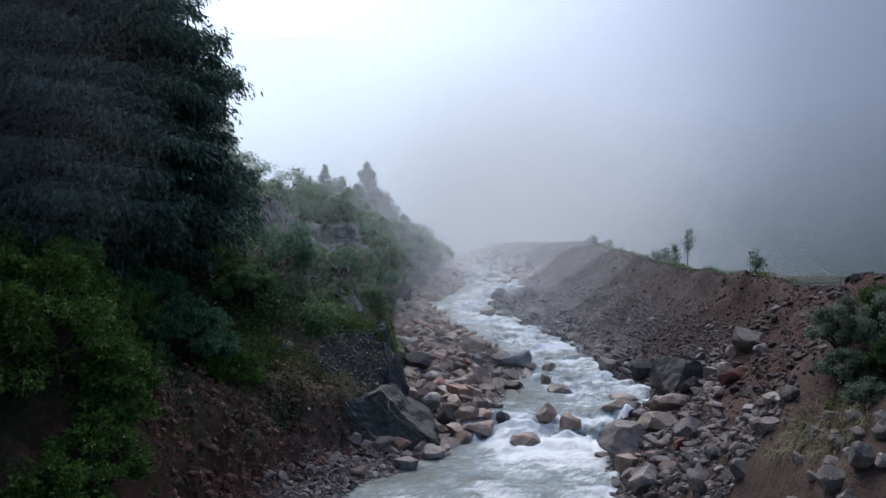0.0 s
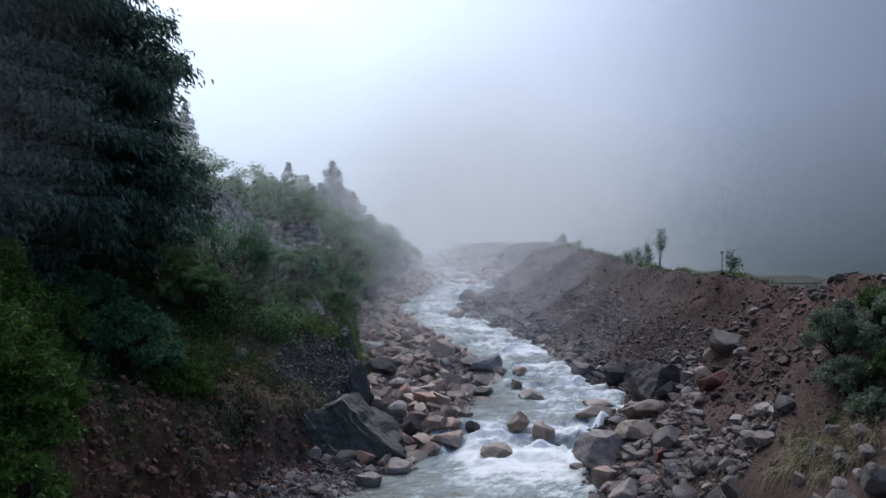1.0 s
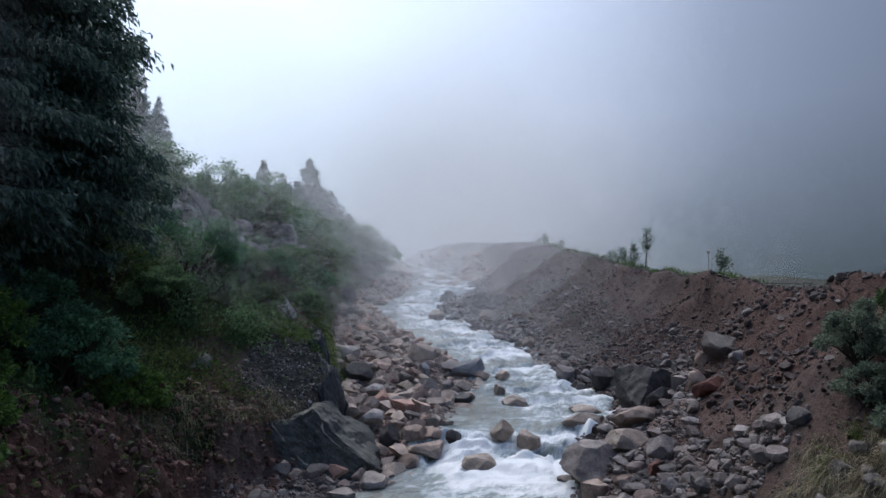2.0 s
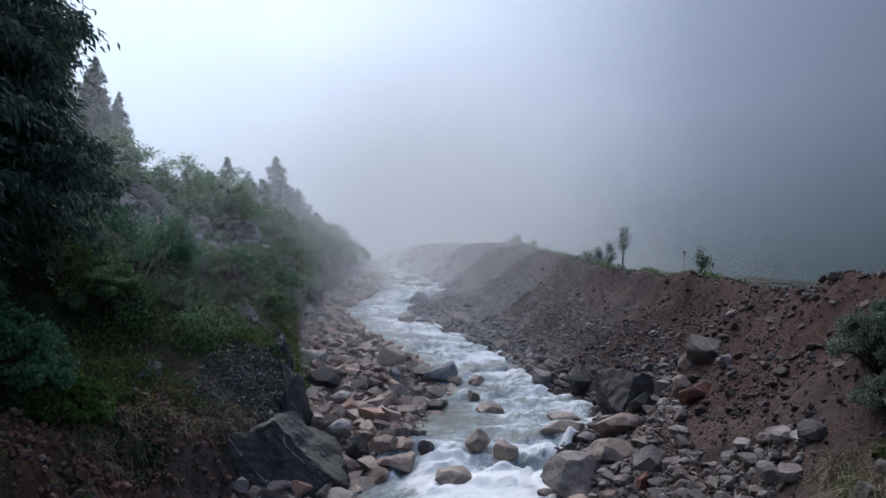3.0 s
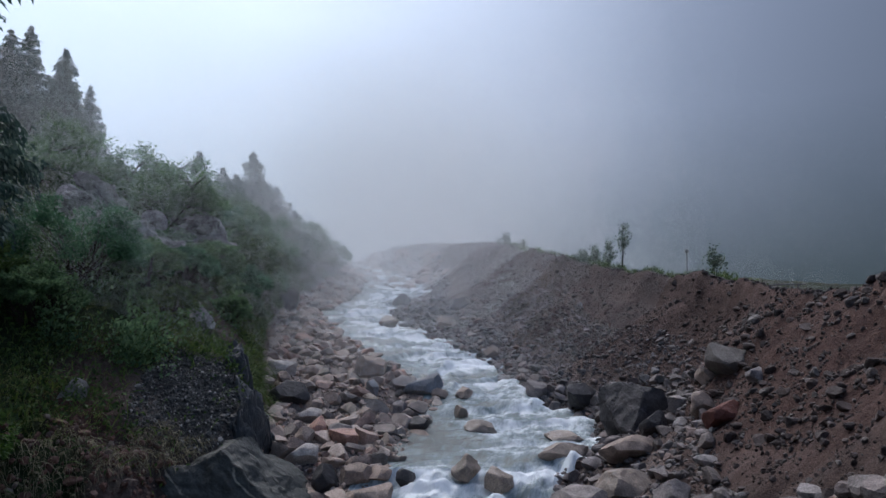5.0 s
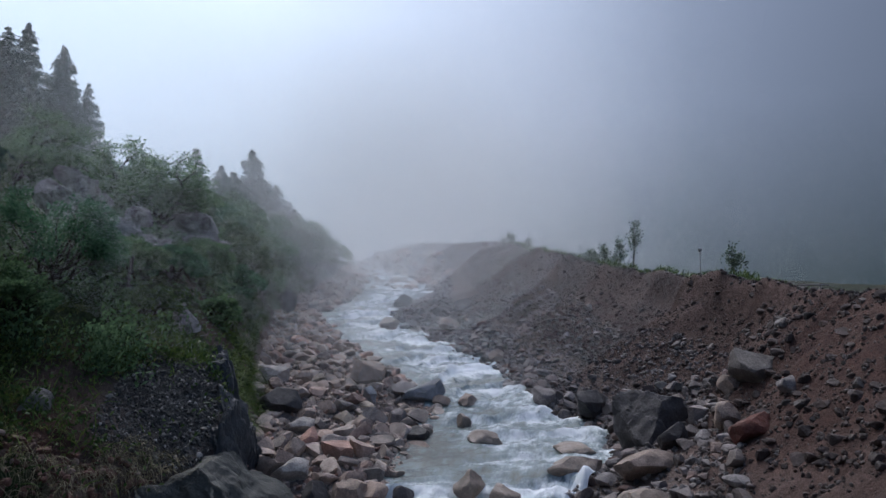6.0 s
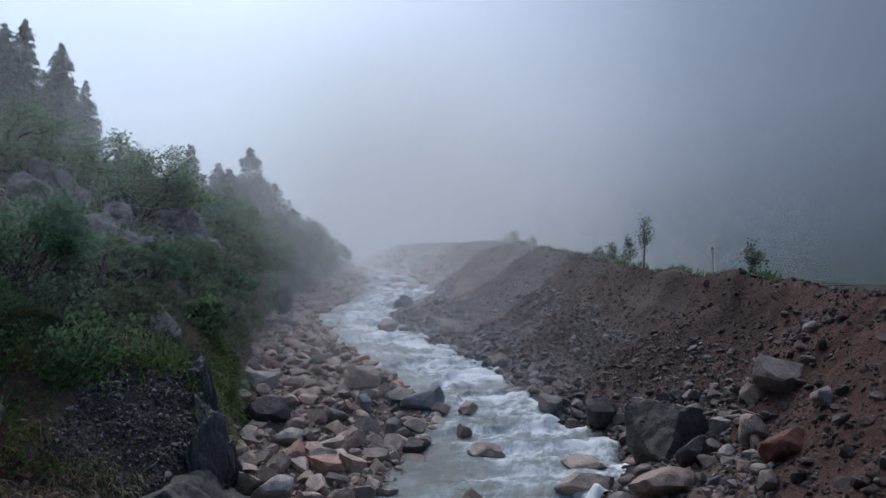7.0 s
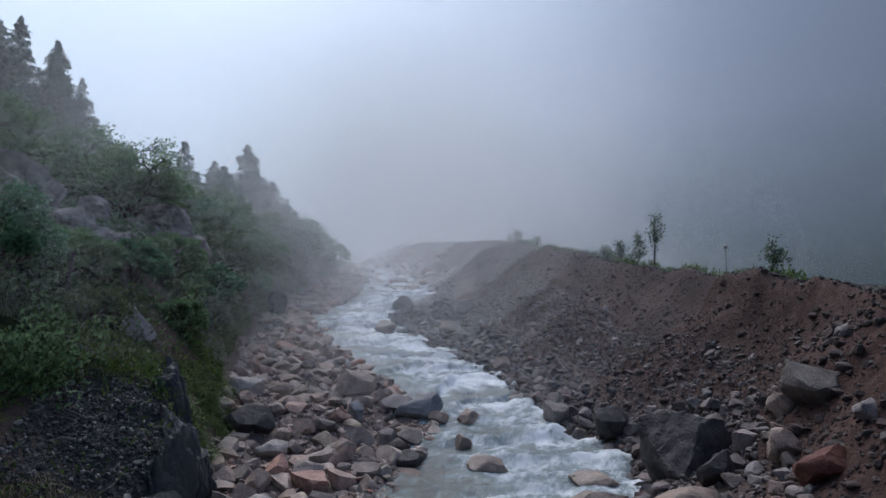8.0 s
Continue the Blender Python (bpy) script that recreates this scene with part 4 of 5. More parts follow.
def spruce(name, label, x, y, height, radius, seed, needle_len, per_metre, leaf_mat, split=0, low=0.04, boughs=(6, 9), step=1.0):
    """A conifer: straight trunk, whorls of drooping limbs, hanging needle shoots. split: how many limbs are parts of their own."""
    rng = np.random.default_rng(seed)
    tree = tagged(new(name), label, "tree")
    tree.location = (x, y, float(ground_z(x, y)) - 0.2)
    tz = np.linspace(0, height, 14)
    part("trunk", mesh_of("trunk", *tube(np.stack([0.002 * height * np.sin(tz), 0 * tz, tz], 1), 0.016 * height * (1 - tz / height) + 0.008, 8), bark_dark, True), tree)
    limbs, at, way, grow = [], [], [], []
    z = low * height
    while z < height * (0.99 if split else 0.975):
        k = 1 - z / height
        reach = radius * min(1.0, 1.25 * k if split else 1.45 * k ** 0.92) * (0.88 + 0.24 * rng.random()) * (1 - 0.5 * max(0, 0.10 - z / height) / 0.10)
        for bough in range(rng.integers(*boughs)):
            a = rng.random() * 2 * np.pi
            zb = z + rng.uniform(-0.5, 0.5) * 0.02 * height
            L = max(0.12, reach * rng.uniform(0.70 if split else 0.35, 1.0 if split else 1.2))
            t = np.linspace(0, 1, 7)
            sag = L * (0.10 + 0.22 * k)
            p = np.stack([np.cos(a) * L * t, np.sin(a) * L * t, zb + 0.12 * L * t - sag * t * t * (1.55 - 0.75 * t)], 1)
            limbs.append(tube(p, 0.012 * L * (1 - 0.85 * t) + 0.006, 4))
            n = int(L * per_metre * (0.22 if split and not 1.0 < z < 10.5 else 1.0)) + 6
            u = rng.random(n) ** 0.6
            c = np.stack([np.interp(u, t, p[:, i]) for i in range(3)], 1)
            side = np.array([-np.sin(a), np.cos(a), 0.0])
            out = np.array([np.cos(a), np.sin(a), 0.0])
            w = rng.normal(size=n) * ((0.10 if split else 0.05) + 0.17 * L * (1 - 0.75 * u) * np.minimum(1, 3 * u)) * min(1, 0.4 + L)
            hang = np.abs(rng.normal(size=n)) * 0.16 * min(1, L)
            at.append(c + w[:, None] * side + np.abs(w)[:, None] * 0.35 * out - hang[:, None] * np.array([0, 0, 1.0]))
            grow.append(np.full(n, min(1.0, 0.3 + L / 1.3)))
            way.append(out * 0.4 + np.sign(w)[:, None] * side * 0.35 + rng.normal(size=(n, 3)) * 0.35 - np.array([0, 0, 0.6 if split else 0.45]))
        z += step * rng.uniform(0.55, 0.95) * (0.014 * height + 0.16) * min(1.0, 0.25 + 2.2 * k)

    def shoots(places, ways, k):
        n = len(places)
        return mesh_of("needles", *leaves(places, ways, needle_len * k * rng.uniform(0.6, 1.3, n), needle_len * (0.36 if split else 0.42) * k, rng, 0.15), leaf_mat)

    own = min(split, len(limbs))
    for i in range(own):
        branch = part("branch", mesh_of("branch", *limbs[i], bark_dark, True), tree)
        part("needles", shoots(at[i], way[i], grow[i]), branch)
    if own < len(limbs):
        tagged(part("branchwork", mesh_of("branchwork", *joined(limbs[own:]), bark_dark, True), tree), kind="stuff")
        tagged(part("crown", shoots(np.concatenate(at[own:]), np.concatenate(way[own:]), np.concatenate(grow[own:])), tree), kind="stuff")
    return tree


def shrub(name, label, x, y, size, seed, n, leaf_len, leaf_mat, clumps=60, base=None, category="bush", stems=9, bark=None, open_=0.5, lean=(0, 0)):
    """Stems that fork outwards, with leaves in uneven clumps round their ends."""
    rng = np.random.default_rng(seed)
    rx, ry, rz = size
    z0 = float(ground_z(x, y)) - 0.1 if base is None else base
    ob = tagged(new(name), label, category)
    ob.location = (x, y, z0)
    d = unit(rng, clumps)
    d[:, 2] = np.abs(d[:, 2]) * 1.25 - (0.5 if name == "leafy_bush" else 0.2)
    k = rng.uniform(0.55, 1.0, clumps)[:, None] ** open_
    c = d * k * np.array([rx, ry, rz * 0.62]) + np.array([0, 0, rz * 0.42]) + np.stack([lean[0] + 0 * k[:, 0], lean[1] + 0 * k[:, 0], 0 * k[:, 0]], 1) * 0.5
    sticks = []
    for i in range(min(clumps, stems * 4)):
        t = np.linspace(0, 1, 6)[:, None]
        root = np.array([rng.normal() * 0.10 * rx, rng.normal() * 0.10 * ry, 0])
        mid = root * 0.5 + c[i] * 0.5 + np.array([0, 0, 0.12 * rz]) + rng.normal(size=3) * 0.07 * rz
        p = root * (1 - t) ** 2 + 2 * mid * t * (1 - t) + c[i] * t * t + rng.normal(size=(6, 3)) * 0.012 * rz * np.sin(np.pi * t)
        sticks.append(tube(p, 0.018 * rz * (1 - 0.85 * t[:, 0]) * rng.uniform(0.5, 1.0) + 0.004, 5))
        for q in range(1):
            s = p[3 + i % 3]
            e = s + unit(rng, 1)[0] * np.array([0.25 * rx, 0.25 * ry, 0.16 * rz]) + np.array([0, 0, 0.05 * rz])
            sticks.append(tube(np.linspace(s, e, 4) + rng.normal(size=(4, 3)) * 0.01 * rz, np.linspace(0.006 * rz + 0.003, 0.003, 4), 4))
    part("wood", mesh_of("wood", *joined(sticks), bark or bark_dark, True), ob)
    w = rng.gamma(2.0, 1.0, clumps)
    pick = rng.choice(clumps, n, p=w / w.sum())
    spread_ = np.array([rx, ry, rz]) * (0.74 / clumps ** 0.42)
    off = unit(rng, n) * (rng.random(n)[:, None] ** 0.5) * spread_ * np.array([1.25, 1.25, 0.75])
    at = c[pick] + off
    way = off / spread_ * 0.8 + d[pick] * 0.5 + rng.normal(size=(n, 3)) * 0.5 + np.array([0, 0, -0.1])
    part("foliage", mesh_of("foliage", *leaves(at, way, leaf_len * rng.uniform(0.6, 1.35, n), leaf_len * 0.55, rng, 0.1), leaf_mat), ob)
    return ob


spruce("spruce_tree", "tall dark green spruce with drooping branches", -8.6, 14.3, 19.5, 4.2, 5, 0.14, 380, spruce_leaf, 300, 0.02, (10, 13), 0.75)

# unseen spruces added left of and behind the camera, to shade the near bank
shade_grove = spruce("spruce_tree", "unseen tall dark spruce added to shade the near left bank", -10.5, 4.5, 17.0, 3.0, 6, 0.6, 11, spruce_leaf, 0, 0.02, (6, 8), 1.5)
for x, y, turn in ((-10.0, -1.0, 70), (-9.5, -6.5, 140), (-13.5, 9.0, 200), (-14.0, 2.0, 290), (-11.6, 9.2, 20), (-8.6, 2.2, 250)):
    copy_thing(shade_grove, pose(x, y, float(ground_z(x, y)) - 0.2, 0, 0, turn))

for i, (x, y, r, h, n) in enumerate(((-5.55, 8.4, 1.25, 2.0, 15000), (-6.7, 10.6, 1.4, 2.2, 12000), (-5.75, 10.0, 0.8, 1.3, 7000), (-4.75, 7.2, 0.8, 1.3, 7000),
                                     (-6.3, 7.4, 1.3, 2.2, 9000), (-5.0, 9.3, 0.75, 0.9, 6000), (-6.3, 12.0, 1.0, 1.3, 6000), (-4.6, 8.2, 0.75, 1.1, 6000), (-5.35, 9.5, 0.9, 1.2, 8000), (-5.6, 10.4, 0.75, 1.0, 6000), (-4.7, 8.9, 0.6, 0.9, 5000))):
    shrub("leafy_bush", "bright green leafy bush above the eroded bank", x, y, (r, r, h), 110 + i, int(n * 1.25), 0.065, bush_leaf, 80, open_=0.8)
shrub("leafy_bush", "blue-green leafy bush under the spruce", -5.3, 13.3, (1.1, 1.0, 1.5), 14, 9000, 0.09, blue_leaf, 60)
shrub("leafy_bush", "blue-green leafy bush under the spruce", -6.6, 13.8, (1.3, 1.1, 1.4), 15, 8000, 0.09, blue_leaf, 60)
shrub("leafy_bush", "green leafy bush on the bank's edge", -4.6, 13.9, (0.7, 0.7, 0.8), 16, 4500, 0.07, bush_leaf, 40)

rngs = np.random.default_rng(77)
for i, (x, y, r, h) in enumerate(((-5.1, 17.6, 0.9, 1.0), (-5.0, 19.3, 1.4, 1.75), (-6.5, 17.4, 1.2, 1.2), (-4.2, 21.2, 0.9, 0.9), (-3.5, 22.4, 0.8, 0.8), (-7.2, 20.4, 1.4, 1.2),
                                  (-3.2, 24.2, 0.9, 1.0), (-2.7, 26.2, 0.9, 1.1), (-3.0, 29.4, 1.2, 1.6), (-2.6, 31.2, 1.0, 1.3), (-4.2, 31.5, 1.6, 1.9), (-2.9, 33.8, 1.1, 1.5))):
    shrub("shrub", "dense green shrub on the grassy slope", x, y, (r, r, h), 200 + i, int(11000 if y < 26 else 5200), 0.07 if y < 26 else 0.11, (tree_leaf, blue_leaf, herb_leaf)[i % 3], 55)
for i, (x, y, r, h) in enumerate(((-5.3, 29.8, 1.4, 1.8), (-3.0, 37.5, 1.5, 2.0), (-2.4, 40.5, 1.6, 2.1), (-1.4, 43.5, 1.6, 2.1), (-0.5, 47.0, 1.6, 2.0), (-4.5, 35.5, 1.8, 2.6), (-8.6, 24.0, 1.3, 1.1),
                                  (-5.6, 21.6, 1.0, 0.9), (-4.9, 24.9, 0.7, 0.6), (-3.4, 20.0, 0.6, 0.6), (-2.4, 22.0, 0.55, 0.6), (-2.3, 24.0, 0.6, 0.7), (-6.4, 31.5, 1.6, 2.0), (-5.5, 38.5, 2.0, 3.0))):
    shrub("shrub", "dense green shrub on the stream bank", x, y, (r, r, h), 240 + i, int(8000 if y < 26 else 4200), 0.07 if y < 26 else 0.12, (herb_leaf, tree_leaf, grey_leaf)[i % 3], 45)


for i in range(26):
    y = 29.5 + 23 * (i / 25) + rngs.normal() * 0.4
    x = float(tab(LEFT_X[1], y)) - 0.2 - 3.4 * rngs.random() ** 1.4
    r = 0.7 + 0.8 * rngs.random() + 0.012 * (y - 30)
    shrub("shrub", "dim leafy shrub on the misty stream bank", x, y, (r, r, r * rngs.uniform(1.0, 1.6)), 600 + i, 3000, 0.12, (tree_leaf, herb_leaf, grey_leaf)[i % 3], 40, stems=4)


def thorn_tree(x, y, height, radius, seed, lean, n_leaves):
    """A low gnarled tree: a short trunk, spreading crooked limbs that fork, leaves in flat tufts at the ends."""
    rng = np.random.default_rng(seed)
    ob = tagged(new("thorn_tree"), "small gnarled tree with an open leafy crown on the crag", "tree")
    ob.location = (x, y, float(ground_z(x, y)) - 0.15)
    fork = np.array([lean * 0.15 * height, 0, 0.22 * height])
    t = np.linspace(0, 1, 5)[:, None]
    part("trunk", mesh_of("trunk", *tube(fork * t, 0.035 * height * (1.2 - 0.5 * t[:, 0]), 7), bark_dark, True), ob)
    tips = []
    for k in range(6):
        a = 2 * np.pi * (k + rng.random() * 0.7) / 6
        goal = np.array([np.cos(a) * radius * rng.uniform(0.4, 0.75) + lean * 0.5 * radius, np.sin(a) * radius * rng.uniform(0.4, 0.7), height * rng.uniform(0.42, 0.66)])
        pieces, todo = [], [(fork, goal, 0.022 * height, 0)]
        while todo:
            p, q, r, gen = todo.pop()
            m = 6
            s = np.linspace(0, 1, m)[:, None]
            line = p + (q - p) * s + np.cumsum(rng.normal(size=(m, 3)), 0) * 0.05 * np.linalg.norm(q - p) * s
            pieces.append(tube(line, r * (1 - 0.6 * s[:, 0]) + 0.004, 5 if gen < 2 else 4))
            if gen < 3:
                for b_ in range(3 if gen else 4):
                    o = line[rng.integers(2, m)]
                    d = (q - p) * rng.uniform(0.12, 0.3) + unit(rng, 1)[0] * np.array([1, 1, 0.55]) * np.linalg.norm(q - p) * 0.52 + np.array([0, 0, 0.03 * height])
                    todo.append((o, o + d, r * 0.5, gen + 1))
            else:
                tips.append(line[-1])
        part("limb", mesh_of("limb", *joined(pieces), bark_dark, True), ob)
    tips = np.array(tips)
    pick = rng.integers(0, len(tips), n_leaves)
    off = rng.normal(size=(n_leaves, 3)) * np.array([0.15, 0.15, 0.08])
    part("foliage", mesh_of("foliage", *leaves(tips[pick] + off, off * 4 + rng.normal(size=(n_leaves, 3)) * 0.4, 0.10 * rng.uniform(0.6, 1.3, n_leaves), 0.05, rng), tree_leaf), ob)
    return ob


thorn_tree(-7.1, 27.0, 3.3, 1.9, 1, -0.2, 20000)
thorn_tree(-5.1, 26.6, 2.7, 1.35, 2, 0.45, 11000)
thorn_tree(-8.9, 25.6, 3.3, 1.8, 3, 0.1, 15000)
thorn_tree(-6.3, 28.4, 3.1, 1.5, 4, 0.0, 11000)

for i, (x, y, top, r) in enumerate(((-7.6, 45.0, 11.8, 1.2), (-5.4, 44.0, 10.3, 1.5), (-5.8, 55.0, 13.8, 2.0), (-2.6, 50.0, 8.9, 1.3), (-0.9, 53.0, 7.7, 1.2), (-4.3, 56.0, 11.4, 1.8), (-9.0, 47.0, 11.2, 1.3),
                                    (-6.6, 49.5, 10.9, 1.4), (-3.7, 47.5, 9.0, 1.2), (-7.6, 53.0, 12.2, 1.5), (-4.9, 51.5, 11.0, 1.4),
                                    (-22.3, 71.0, 22.8, 1.8), (-25.6, 74.0, 27.2, 2.7), (-27.9, 72.0, 28.5, 2.6), (-29.6, 72.0, 28.2, 2.7), (-33.0, 74.0, 29.0, 3.2), (-26.6, 76.0, 26.4, 3.0))):
    h = top - float(ground_z(x, y)) + 0.2
    spruce("conifer", "conifer standing dim in the mist", x, y, h, r, 300 + i, 0.24 if h < 10 else 0.36, 34 if h < 10 else 20, far_spruce_leaf, 0, 0.05, (7, 10), 1.35)

# right bank: sage bush, young trees on the terrace
for i, (x, y, r, h, n, mat) in enumerate(((5.55, 8.85, 0.42, 0.72, 6500, grey_leaf), (5.28, 8.35, 0.34, 0.46, 4200, grey_leaf), (5.85, 8.35, 0.40, 0.85, 6000, grey_leaf), (6.15, 8.9, 0.45, 0.7, 5000, herb_leaf),
                                          (5.65, 7.8, 0.36, 0.55, 4500, herb_leaf), (5.95, 9.5, 0.42, 0.5, 3800, grey_leaf), (5.2, 7.75, 0.26, 0.34, 2500, grey_leaf))):
    shrub("sage_bush", "grey-green bush with thin twigs on the crumbling bank" if mat is grey_leaf else "green bush with thin twigs on the bank", x, y, (r, r, h), 401 + i, n, 0.042, mat, 34, open_=0.35)


def sapling(x, y, h, w, seed, label):
    rng = np.random.default_rng(seed)
    ob = tagged(new("young_tree"), label, "tree")
    ob.location = (x, y, float(ground_z(x, y)) - 0.05)
    z = np.linspace(0, h, 8)
    bend = np.stack([0.05 * h * np.sin(z / h * 2.2), 0 * z, z], 1)
    part("trunk", mesh_of("trunk", *tube(bend, 0.018 * h * (1 - 0.8 * z / h), 6), bark_dark, True), ob)
    n = int(300 * w / 0.25)
    k = rng.integers(0, 7, n)
    node = 0.45 + 0.5 * rng.random(7)
    arm = unit(rng, 7) * np.array([1, 1, 0.3]) * w * (1.25 - node)[:, None] * 1.6
    base = np.stack([np.interp(node * h, z, bend[:, i]) for i in range(3)], 1)
    for q in range(7):
        part("twig", mesh_of("twig", *tube(np.linspace(base[q] - [0, 0, 0.08 * h], base[q] + arm[q], 4), 0.005 * h * np.array([1.2, 0.9, 0.6, 0.3]), 4), bark_dark, True), ob)
    at = base[k] + arm[k] * rng.random(n)[:, None] + rng.normal(size=(n, 3)) * np.array([0.25, 0.25, 0.42]) * w
    part("foliage", mesh_of("foliage", *leaves(at, unit(rng, n) + np.array([0, 0, 0.5]), 0.10 * rng.uniform(0.6, 1.2, n), 0.05, rng), grey_leaf), ob)
    return ob


sapling(9.55, 26.0, 1.75, 0.28, 1, "slender young tree on the rim of the terrace")
sapling(9.05, 25.9, 0.85, 0.24, 2, "small leafy sapling on the rim of the terrace")
sapling(9.95, 21.0, 0.75, 0.26, 3, "small bright sapling at the eroded rim")
for i in range(14):
    x, y = 9.0 + rngs.random() * 1.4, 28 + rngs.random() * 22
    sapling(x + (y - 28) * 0.04, y, 0.3 + 0.4 * rngs.random(), 0.26, 10 + i, "low plant on the rim of the terrace")


def post(x, y, h, tilt):
    ob = tagged(new("fence_post"), "thin weathered wooden post leaning on the slope", "post")
    ob.location = (x, y, float(ground_z(x, y)) - 0.15)
    z = np.linspace(0, h, 5)
    part("pole", mesh_of("pole", *tube(np.stack([tilt * z, 0 * z, z], 1), 0.05 - 0.01 * z / h, 7), post_mat, True), ob)


post(-3.85, 20.1, 1.0, 0.12)
post(-3.45, 21.9, 1.0, 0.04)
mast = tagged(new("road_post"), "thin pale post on the far terrace", "post")
mast.location = (13.2, 28.5, float(ground_z(13.2, 28.5)) - 0.1)
zz = np.linspace(0, 1.5, 4)
part("pole", mesh_of("pole", *tube(np.stack([0 * zz, 0 * zz, zz], 1), 0.02 + 0 * zz, 7), TONES["pale"], True), mast)
v_, f_ = rock_shape(41, 2, 3)
part("cap", mesh_of("cap", v_ * np.array([0.16, 0.1, 0.16]) + np.array([0, 0, 1.5]), f_, TONES["pale"], True), mast)


for k, (x, y, h) in enumerate(((6.5, 10.4, 0.8), (6.75, 10.6, 0.95))):
    twig = tagged(new("bare_twig"), "thin dark leafless twig standing in the earth", "twig")
    twig.location = (x, y, float(ground_z(x, y)) - 0.08)
    s = np.linspace(0, 1, 6)
    main = np.stack([0.10 * np.sin(3 * s + k), 0.05 * s, h * s], 1)
    part("stalk", mesh_of("stalk", *tube(main, 0.011 * (1 - 0.7 * s), 5), bark_dark, True), twig)
    for q in range(5):
        o = main[2 + q % 4]
        part("sprig", mesh_of("sprig", *tube(np.linspace(o, o + np.array([0.12 * (-1) ** q, 0.03 * q - 0.05, 0.10]), 3), np.array([0.005, 0.004, 0.002]), 4), bark_dark, True), twig)

rail = tagged(new("guard_rail"), "thin grey roadside guard rail on the far terrace", "rail")
rail.location = (12.6, 24.2, float(ground_z(12.6, 24.2)) - 0.1)
for k in range(4):
    zz = np.linspace(-0.1, 0.62, 3)
    part("rail_post", mesh_of("rail_post", *tube(np.stack([0 * zz + 0.9 * k - 1.4, 0 * zz - 0.35 * k, zz], 1), 0.03 + 0 * zz, 6), TONES["grey"], True), rail)
part("beam", mesh_of("beam", *tube(np.array([[-1.6, 0.08, 0.58], [0, -0.54, 0.58], [1.5, -1.13, 0.58]]), np.array([0.025, 0.025, 0.025]), 6), TONES["grey"], True), rail)


def scatter(name, label, seed, n, where, length, width, material, up, keep=None, kind_label="plants", upright=1.0):
    rng = np.random.default_rng(seed)
    x, y = where(rng, n)
    if keep is not None:
        k = keep(rng, x, y)
        x, y = x[k], y[k]
    n = len(x)
    z = ground_z(x, y)
    at = np.stack([x, y, z + up * rng.random(n) ** 1.5], 1)
    way = rng.normal(size=(n, 3)) * 0.55 + np.array([0.12, -0.1, upright])
    return tagged(new(name, mesh_of(name, *leaves(at, way, length * rng.uniform(0.5, 1.4, n), width, rng, 0.25), material)), label, kind_label, kind="stuff")


def blades(name, label, seed, n, where, length, width, material, lean, droop):
    """Arching grass blades: narrow tapering strips that rise, bend over and hang."""
    rng = np.random.default_rng(seed)
    x, y = where(rng, n)
    n = len(x)
    root = np.stack([x, y, ground_z(x, y) - 0.02], 1)
    L = length * rng.uniform(0.5, 1.35, n)[:, None]
    out = np.array([lean[0], lean[1], 0.0]) + rng.normal(size=(n, 3)) * np.array([0.35, 0.35, 0.0])
    side = np.cross(out, np.array([0, 0, 1.0])) + rng.normal(size=(n, 3)) * 0.3
    side /= np.linalg.norm(side, axis=1, keepdims=True)
    fall = droop * rng.uniform(0.5, 1.5, n)[:, None]
    rows = []
    for t in np.linspace(0, 1, 5):
        p = root + out * L * t + np.array([0, 0, 1.0]) * L * (0.75 * t - fall * t * t)
        w = width * 0.5 * (1 - 0.9 * t)
        rows += [p - side * w, p + side * w]
    v = np.stack(rows, 1).reshape(-1, 3)
    i = (np.arange(n)[:, None] * 10 + np.arange(4)[None] * 2).ravel()
    return tagged(new(name, mesh_of(name, v, np.stack([i, i + 1, i + 3, i + 2], 1), material)), label, "grass", kind="stuff")


def left_slope(rng, n):
    y = 9 + 40 * rng.random(n) ** 2.0
    a = tab(LEFT_X[0], y)
    return a - 0.25 - 7.5 * rng.random(n) ** 1.3, y


def not_bare(rng, x, y):
    red_face = (y < 15.6) & (x > tab(LEFT_X[2], y) - 0.2)
    scree = (x + 2.3) ** 2 / 0.8 + (y - 16.9) ** 2 / 1.8 < 1
    return ~(red_face & (rng.random(len(x)) < 0.93)) & ~(scree & (rng.random(len(x)) < 0.9)) & (fbm(x * 1.3, y * 1.3, 0, 3, 61) + 0.25 > rng.random(len(x)) * 0.5 - 0.1)


def tangle(rng, n):
    y = 17.2 + 20 * rng.random(n) ** 1.4
    x = tab(LEFT_X[1], y) - 0.1 - 4.5 * rng.random(n)
    k = fbm(x * 0.9, y * 0.9, 0, 3, 83) > -0.08
    return x[k], y[k]


scatter("undergrowth", "low green herbs and weeds covering the slope", 21, 90000, left_slope, 0.10, 0.05, herb_leaf, 0.30, not_bare)
scatter("weeds", "tall leafy weeds and brambles on the slope", 28, 60000, tangle, 0.11, 0.06, tree_leaf, 0.75, not_bare)
scatter("grass", "green grass on the slope", 22, 30000, left_slope, 0.32, 0.018, grass_mat, 0.05, not_bare, "grass", 0.9)


def verge(rng, n):
    y = 18.8 + 3.6 * rng.random(n)
    x = tab(LEFT_X[0], y) - 0.05 - 0.75 * rng.random(n)
    k = fbm(x * 2.2, y * 2.2, 0, 3, 67) > -0.1
    return x[k], y[k]


def fringe(rng, n):
    y = 13.2 + 3 * rng.random(n)
    return tab(LEFT_X[1], y) - 0.9 + 0.8 * rng.random(n), y


